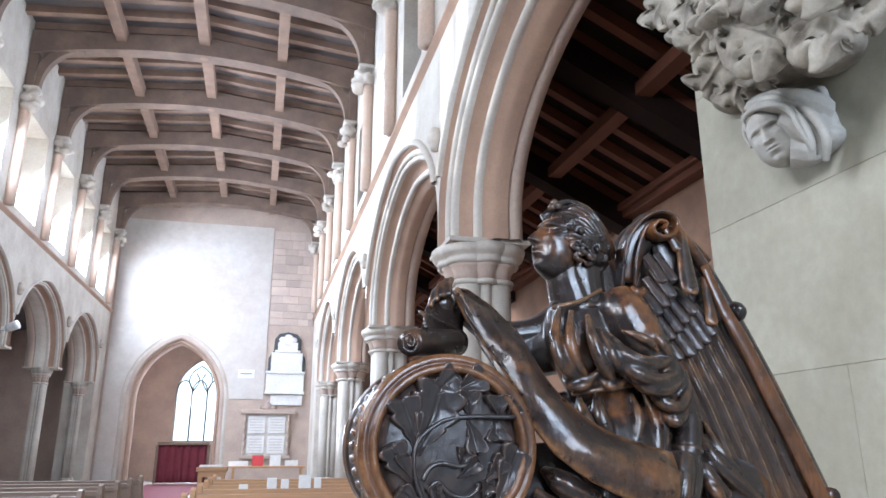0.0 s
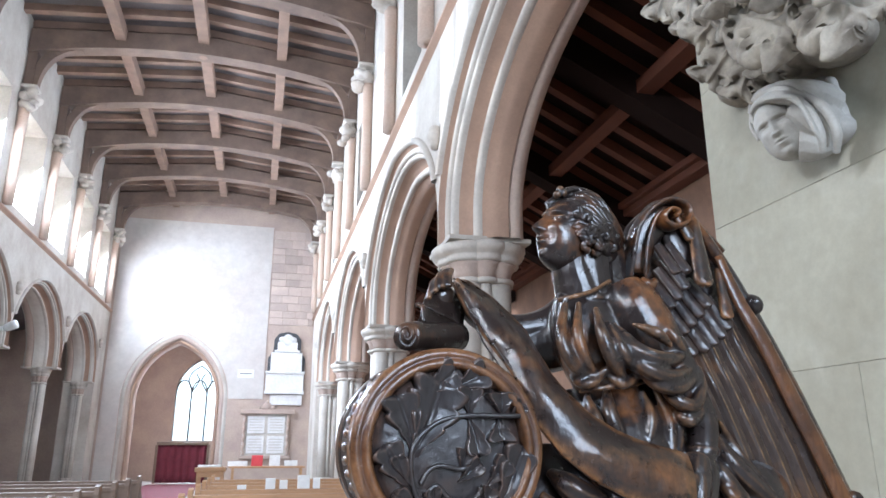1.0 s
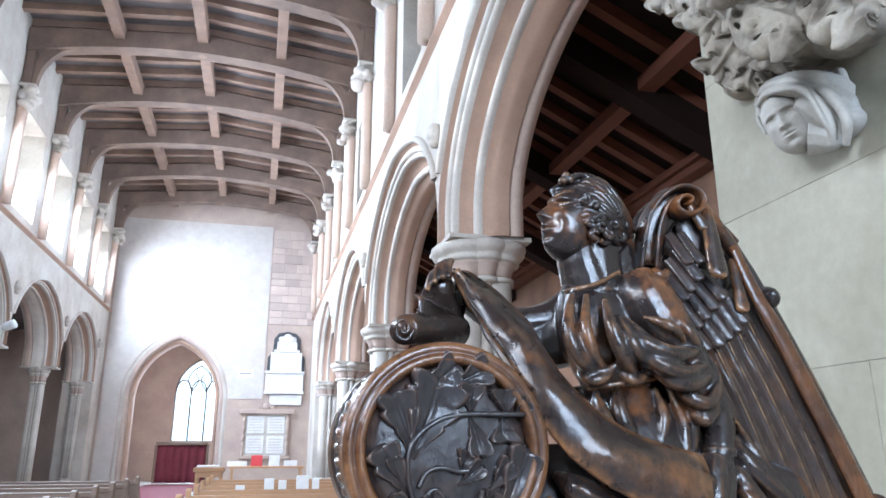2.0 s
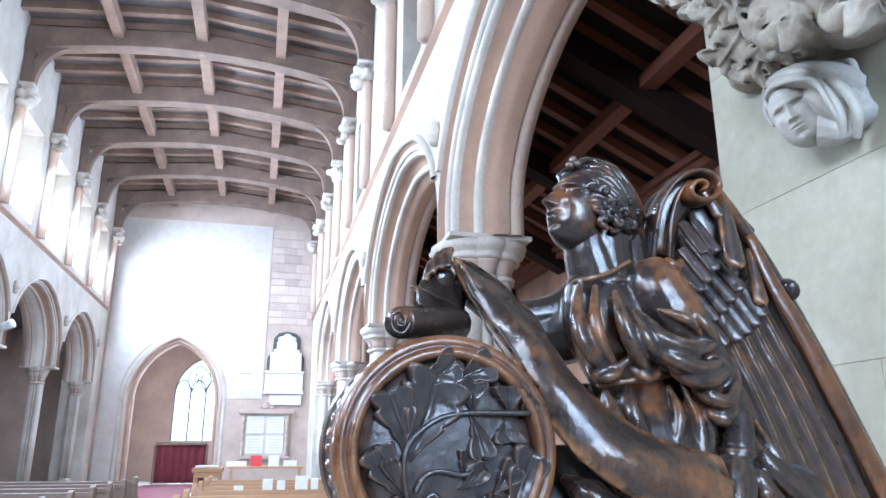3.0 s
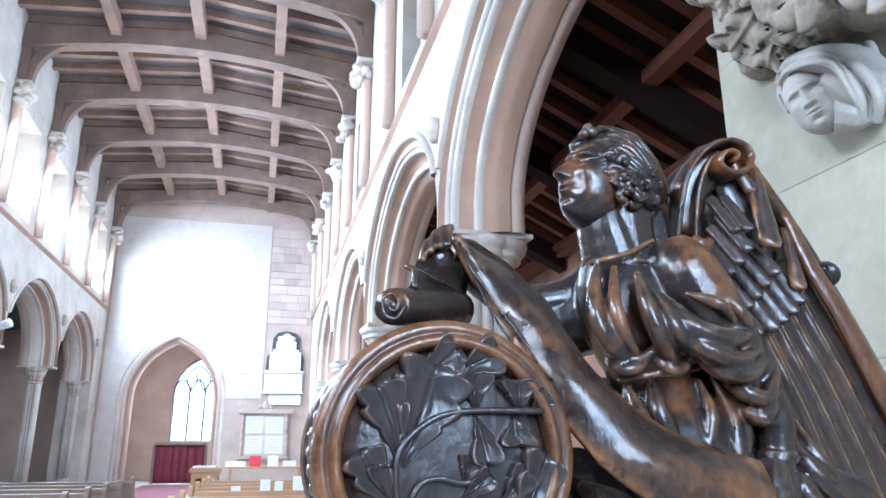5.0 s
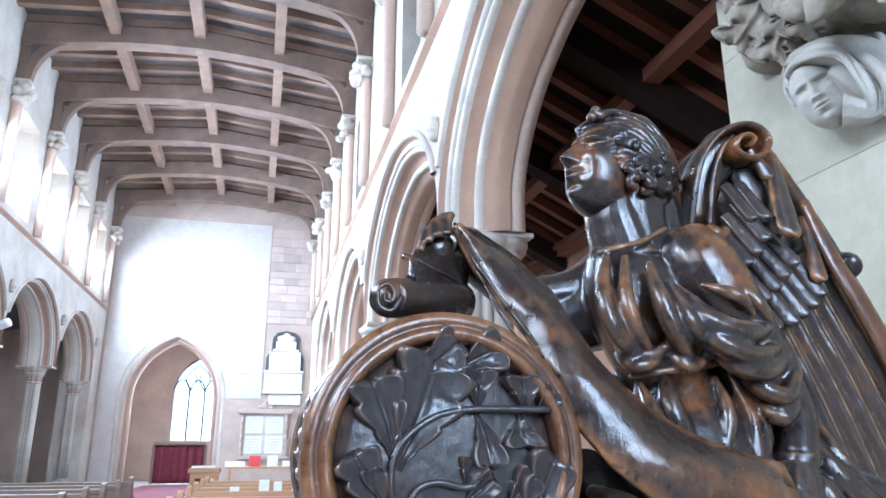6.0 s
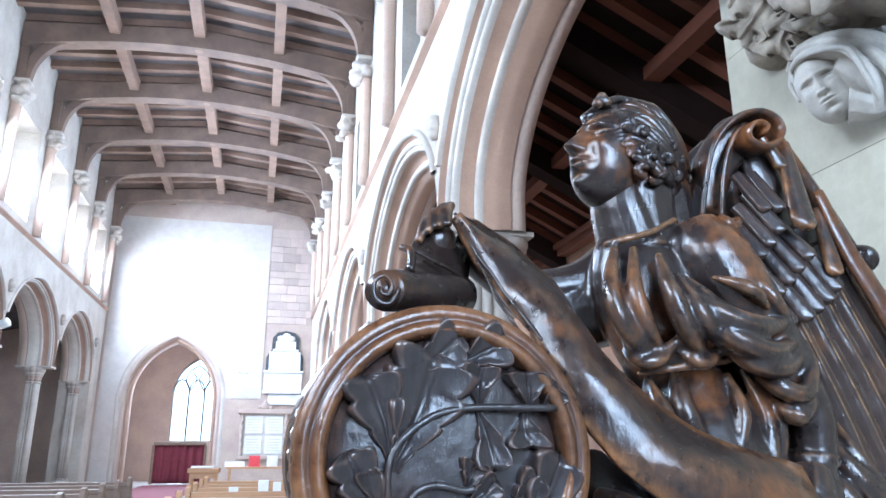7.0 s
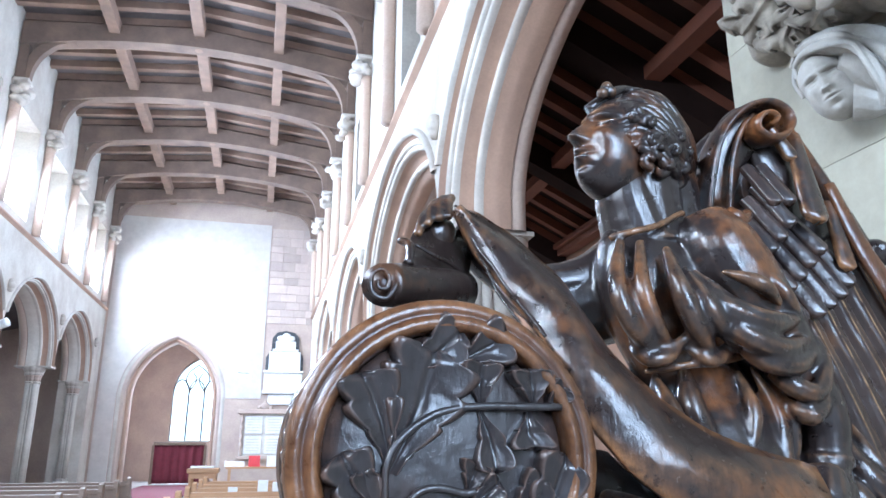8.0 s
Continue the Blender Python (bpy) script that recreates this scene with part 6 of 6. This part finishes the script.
for k, (base, tip, w, lb) in enumerate(LEAVES):
    bm = lobed_leaf(base, tip, (-0.62, -0.68, -0.15), w, lb, 0.050, 0.07, 0.014, seed=k, notch=0.55, fine=2, drill=0.05, over=0.75, skirt=0.016, point=0.55,
                    holes=((0.36, 0.58, 0.045), (0.64, 0.60, 0.05), (0.50, -0.58, 0.05), (0.76, -0.52, 0.04)))
    for v in bm.verts:
        v.co += Vector(noise.noise_vector(v.co * 9.0)) * 0.012 + Vector(noise.noise_vector(v.co * 30.0)) * 0.004
    part("leaf", bm, CARVED, capital, smooth=True)

stone = bmesh.new()
blob(stone, (-0.032, -0.0069, 0.006), (0.0976, 0.0895, 0.0895))
blob(stone, (-0.06, -0.006, 0.0499), (0.0979, 0.0979, 0.0897))
tube(stone, [(-0.155, 0.1253, 0.1593, 0.0386), (-0.165, 0.0233, 0.1301, 0.0432), (-0.145, -0.0458, 0.0977, 0.0481), (-0.1, -0.072, 0.077, 0.0517), (-0.04, -0.0594, 0.0599, 0.0602)], 16, 10)
tube(stone, [(-0.11, 0.002, 0.07, 0.0694), (-0.08, -0.041, 0.009, 0.068), (-0.03, -0.0409, -0.0179, 0.0601)], 16, 10)
tube(stone, [(-0.1, 0.0382, -0.0569, 0.0612), (-0.06, 0.0019, -0.0636, 0.0566), (0.0, -0.0435, -0.0375, 0.0361)], 16, 10)
tube(stone, [(-0.05, -0.0713, 0.1458, 0.0121), (-0.045, -0.0892, 0.1282, 0.016), (-0.03, -0.0891, 0.0511, 0.0139), (-0.01, -0.0885, 0.0017, 0.0158), (0.01, -0.0847, -0.0373, 0.0158)], 16, 10)
blob(stone, (-0.0, -0.0337, 0.0218), (0.0607, 0.0607, 0.0688))
blob(stone, (0.0, 0.0038, 0.1413), (0.0623, 0.0623, 0.0582))
tube(stone, [(-0.178, 0.1303, 0.001, 0.0063), (-0.185, 0.1556, 0.0996, 0.0073), (-0.195, 0.1249, 0.1213, 0.0085), (-0.21, 0.0491, 0.11, 0.0091), (-0.222, -0.0553, 0.0699, 0.0087), (-0.228, -0.1147, 0.031, 0.0085), (-0.218, -0.1358, -0.0366, 0.0083), (-0.2, -0.141, -0.0905, 0.0083), (-0.17, -0.13, -0.1273, 0.0076)], 34, 10)
tube(stone, [(-0.165, 0.1934, 0.134, 0.0066), (-0.185, 0.1316, 0.1586, 0.0107), (-0.2, 0.0405, 0.1434, 0.0114), (-0.205, -0.052, 0.1044, 0.0109), (-0.19, -0.0982, 0.0568, 0.0097), (-0.155, -0.1201, 0.0205, 0.0096), (-0.115, -0.1304, -0.0134, 0.0096), (-0.08, -0.111, -0.0425, 0.0077)], 34, 10)
tube(stone, [(-0.185, -0.089, 0.0405, 0.0098), (-0.165, -0.1141, -0.0159, 0.0125), (-0.135, -0.1159, -0.0719, 0.0134), (-0.1, -0.0786, -0.1105, 0.0117)], 18, 10)
blob(stone, (-0.05, 0.0072, -0.0699), (0.0600, 0.0600, 0.0360))
blob(stone, (-0.02, -0.04, -0.0338), (0.0681, 0.0801, 0.0521))
tube(stone, [(-0.1950, 0.1471, 0.1085, 0.0080), (-0.2050, 0.0984, 0.1211, 0.0110), (-0.2100, 0.0121, 0.1096, 0.0130), (-0.2100, -0.0829, 0.0533, 0.0150), (-0.1950, -0.1272, -0.0215, 0.0160), (-0.1750, -0.1363, -0.0979, 0.0160), (-0.1500, -0.1078, -0.1487, 0.0120)], 34, 10)
tube(stone, [(-0.1800, -0.0845, 0.0780, 0.0100), (-0.1650, -0.1563, -0.0151, 0.0170), (-0.1400, -0.1672, -0.0995, 0.0160), (-0.1100, -0.1227, -0.1547, 0.0120)], 34, 10)
tube(stone, [(-0.1900, 0.1524, 0.1163, 0.0060), (-0.1800, 0.1718, 0.0654, 0.0070), (-0.1700, 0.1536, 0.0028, 0.0060)], 34, 10)
bm = joined(merged(stone, 0.0028, 3), carved_face(0.254, (-0.1220, 0.0865, 0.0176), 28, -10, 18, 0.62, 1.04, 1.35))
head_stop = part("stone_head", bm, CARVED_HEAD, None, smooth=True)
head_stop.location = (1.90, 1.95, 2.29)
tagged(head_stop, "pale carved stone head in a hood", "head corbel")

# ---- west end: monuments, curtain, desk and small things ----
def wall_monument():
    """A white marble tablet in steps on a dark backing, with carved arms on top."""
    t = thing("wall_monument", "tall white marble wall monument on dark slate backing", "monument", (0.95, WALL_W - 0.01, 2.95))
    bm = bmesh.new()
    prof = [(-0.72, 0.45), (0.80, 0.45), (0.80, 1.95), (0.62, 2.25), (0.60, 2.75), (0.42, 2.98), (0.05, 3.06), (-0.32, 2.98), (-0.50, 2.75), (-0.52, 2.25), (-0.72, 1.95)]
    grid_faces(bm, [[(x, y, z) for x, z in prof] for y in (-0.06, 0.0)])
    bmesh.ops.recalc_face_normals(bm, faces=bm.faces)
    part("backing", bm, SLATE, t, "dark slate backing")
    for nm, b in (("apron", (-0.55, 0.75, -0.10, -0.06, 0.02, 0.44)), ("shelf", (-0.80, 0.82, -0.22, -0.06, 0.46, 0.58)), ("lower_tablet", (-0.76, 0.78, -0.14, -0.06, 0.58, 1.30)),
                  ("ledge", (-0.80, 0.82, -0.20, -0.06, 1.30, 1.40)), ("upper_tablet", (-0.60, 0.68, -0.15, -0.06, 1.40, 2.18)), ("cornice", (-0.48, 0.58, -0.19, -0.06, 2.18, 2.28)), ("carved_block", (-0.36, 0.46, -0.14, -0.06, 2.28, 2.62))):
        part(nm, boxed(*b, bevel=0.02), MARBLE, t)
    bm = bmesh.new()
    for x, z, r in ((-0.18, 2.72, 0.15), (0.06, 2.80, 0.19), (0.28, 2.72, 0.15), (0.05, 2.62, 0.2)):
        blob(bm, (x, -0.11, z), (r, 0.07, r * 0.85))
    part("carved_arms", merged(bm, 0.025, 1), MARBLE, t, smooth=True)


def memorial_board():
    """A framed stone tablet with barley-twist sides and a cresting."""
    t = thing("memorial_tablet", "framed stone memorial tablet with four inscribed panels", "tablet", (0.33, WALL_W - 0.01, 0.85))
    part("backing", boxed(-0.92, 0.92, -0.08, 0.0, 0.0, 1.75, bevel=0.01), STONE, t)
    part("cornice", boxed(-1.05, 1.10, -0.24, 0.0, 1.752, 1.93, bevel=0.03), PINK, t)
    part("base_moulding", boxed(-1.0, 1.0, -0.18, -0.082, -0.02, 0.12, bevel=0.03), PINK, t)
    for s in (-1, 1):
        pts = [(s * 0.86 + 0.02 * math.sin(i * 1.9), -0.13, 0.14 + i * 0.1, 0.055 + 0.014 * math.cos(i * 1.9)) for i in range(17)]
        part("twisted_column", tube(bmesh.new(), pts, 60, 10), PINK, t, smooth=True)
        for z0 in (0.20, 0.98):
            part("inscribed_panel", boxed(s * 0.40 - 0.34, s * 0.40 + 0.34, -0.11, -0.081, z0, z0 + 0.68, bevel=0.012), MARBLE, t)
            for k in range(5):
                part("text_line", boxed(s * 0.40 - 0.26, s * 0.40 + 0.26, -0.113, -0.1095, z0 + 0.10 + 0.11 * k, z0 + 0.13 + 0.11 * k), STONE, t)
    bm = bmesh.new()
    for x, z, r in ((0, 2.06, 0.17), (-0.22, 1.99, 0.10), (0.22, 1.99, 0.10), (0, 2.22, 0.07)):
        blob(bm, (x, -0.10, z), (r, 0.07, r))
    part("cresting", merged(bm, 0.02, 1), PINK, t, smooth=True)


wall_monument()
memorial_board()
sign = thing("wall_notice", "small white notice on the end wall", "notice", (-0.62, WALL_W - 0.032, 4.05))
part("board", boxed(-0.32, 0.32, -0.02, 0.0, 0.0, 0.34, bevel=0.004), PAPER, sign)
part("text_line", boxed(-0.24, 0.24, -0.0225, -0.0205, 0.15, 0.19), LEAD, sign)

# bare ashlar at the end of the wall
ASHLAR = material("pinkish_ashlar", (0.52, 0.42, 0.36), 0.88, stain=(0.38, 0.30, 0.27), amount=0.5, scale=1.5, grain=24, bump=0.3, island=0.16)
rs = random.Random(4)
z = 6.3
row = 0
while z < 10.3:
    h = rs.choice((0.30, 0.34, 0.40))
    x = 0.16
    while x < 1.95:
        w = min(rs.uniform(0.45, 0.8), 1.98 - x)
        if w > 0.1:
            part("stone_block", boxed(x + 0.008, x + w - 0.008, WALL_W - 0.03 - rs.uniform(0, 0.012), WALL_W + 0.02, z + 0.008, z + h - 0.008, bevel=0.01), ASHLAR, west)
        x += w
    z += h

# curtain and rail in the tower arch
curtain = thing("curtain", "dark crimson curtain hung across the tower arch", "curtain", (-2.92, WALL_W + 1.1, FLOOR_Z))
bm = bmesh.new()
rows = []
for z in np.linspace(0.03, 1.50, 8):
    r = [(x, 0.05 * math.sin(x * 21 + 0.4 * math.sin(x * 5)) * (1.1 - 0.3 * z), z) for x in np.linspace(-0.95, 0.95, 90)]
    rows.append(r + [(p[0], p[1] + 0.012, p[2]) for p in r[::-1]])
grid_faces(bm, rows)
part("cloth", bm, CLOTH, curtain, smooth=True)
part("rail", boxed(-1.0, 1.0, -0.09, 0.09, 1.503, 1.62, bevel=0.015), PEW_DARK, curtain, "grey-brown oak rail")
for s in (-1, 1):
    part("post", boxed(s * 1.0 - 0.05, s * 1.0 + 0.05, -0.05, 0.05, 0.0, 1.50, bevel=0.01), PEW_DARK, curtain)

# Added on the floor to carry the curtain's red lower in the camera's view.
carpet = thing("carpet", "added crimson floor cloth that continues the curtain's red in view", "carpet", (-2.95, 26.0, FLOOR_Z))
bm = bmesh.new()
grid_faces(bm, [[(x, y, 0.014 + 0.002 * math.sin(y * 2.3 + x * 5)) for x in np.linspace(-1.02, 1.02, 13)] + [(1.02, y, 0.0), (-1.02, y, 0.0)] for y in np.linspace(-4.8, 4.7, 40)])
bmesh.ops.recalc_face_normals(bm, faces=bm.faces)
part("pile", bm, CLOTH, carpet)
for x in (-1.035, 1.035):
    part("border", boxed(x - 0.014, x + 0.014, -4.8, 4.7, 0.0, 0.017, bevel=0.004), CLOTH, carpet)

# desk in the alley, with papers
desk = thing("desk", "pale oak reading desk with open papers", "desk", (-0.66, 12.6, FLOOR_Z))
part("desk_top", boxed(-0.25, 0.22, -0.22, 0.22, 0.98, 1.05, bevel=0.012), PEW_WOOD, desk)
part("apron", boxed(-0.22, 0.19, -0.18, 0.18, 0.90, 0.979), PEW_WOOD, desk)
for sx in (-0.22, 0.14):
    for sy in (-0.17, 0.14):
        part("leg", boxed(sx, sx + 0.05, sy, sy + 0.05, 0.0, 0.90, bevel=0.006), PEW_WOOD, desk)
papers = tagged(part("papers", boxed(-0.19, 0.16, -0.14, 0.14, 0.0, 0.03, bevel=0.008), PAPER), "stack of white papers on the desk", "papers")
papers.location = (-0.68, 12.6, FLOOR_Z + 1.051)

# table with leaflets at the back
table = thing("table", "long oak table carrying leaflets by the end wall", "table", (0.55, 25.2, FLOOR_Z))
part("tabletop", boxed(-1.35, 1.05, -0.35, 0.35, 0.74, 0.80, bevel=0.01), PEW_WOOD, table)
for sx in (-1.28, 0.90):
    for sy in (-0.30, 0.22):
        part("leg", boxed(sx, sx + 0.07, sy, sy + 0.07, 0.0, 0.739), PEW_WOOD, table)
for x, w, h, m, lab in ((-0.55, 0.62, 0.16, PAPER, "white cloth-covered box on the table"), (0.06, 0.36, 0.34, RED_PAPER, "red display card on the table"), (0.62, 0.34, 0.34, PAPER, "white display card on the table"), (1.15, 0.42, 0.18, PAPER, "pile of white leaflets on the table")):
    ob = tagged(part("display_card", boxed(-w / 2, w / 2, -0.05, 0.05, 0, h, bevel=0.006), m), lab, "card")
    ob.location = (x, 25.1, FLOOR_Z + 0.801)
# service cards along the pew rail
for x, w, h in ((-0.12, 0.10, 0.05), (0.20, 0.11, 0.12), (0.35, 0.09, 0.10), (0.58, 0.14, 0.15), (0.73, 0.08, 0.12)):
    ob = tagged(part("service_card", boxed(-w / 2, w / 2, -0.025, 0.025, 0, h, bevel=0.004), PAPER), "white service card standing on a pew rail", "card", group="service cards")
    ob.location = (x, 8.97, FLOOR_Z + 0.881)

# spotlight beside the south arcade
lamp = thing("spotlight", "small white spotlight fixed to the south arcade", "spotlight", (WALL_S + 0.01, 18.9, 3.98))
part("wall_bracket", boxed(-0.02, 0.06, -0.05, 0.05, -0.05, 0.05, bevel=0.01), PAPER, lamp)
part("can", tube(bmesh.new(), [(0.06, 0, 0.0, 0.05), (0.14, 0, 0.03, 0.10), (0.34, -0.04, 0.12, 0.11)], 8, 16), PAPER, lamp, "white metal can", smooth=True)
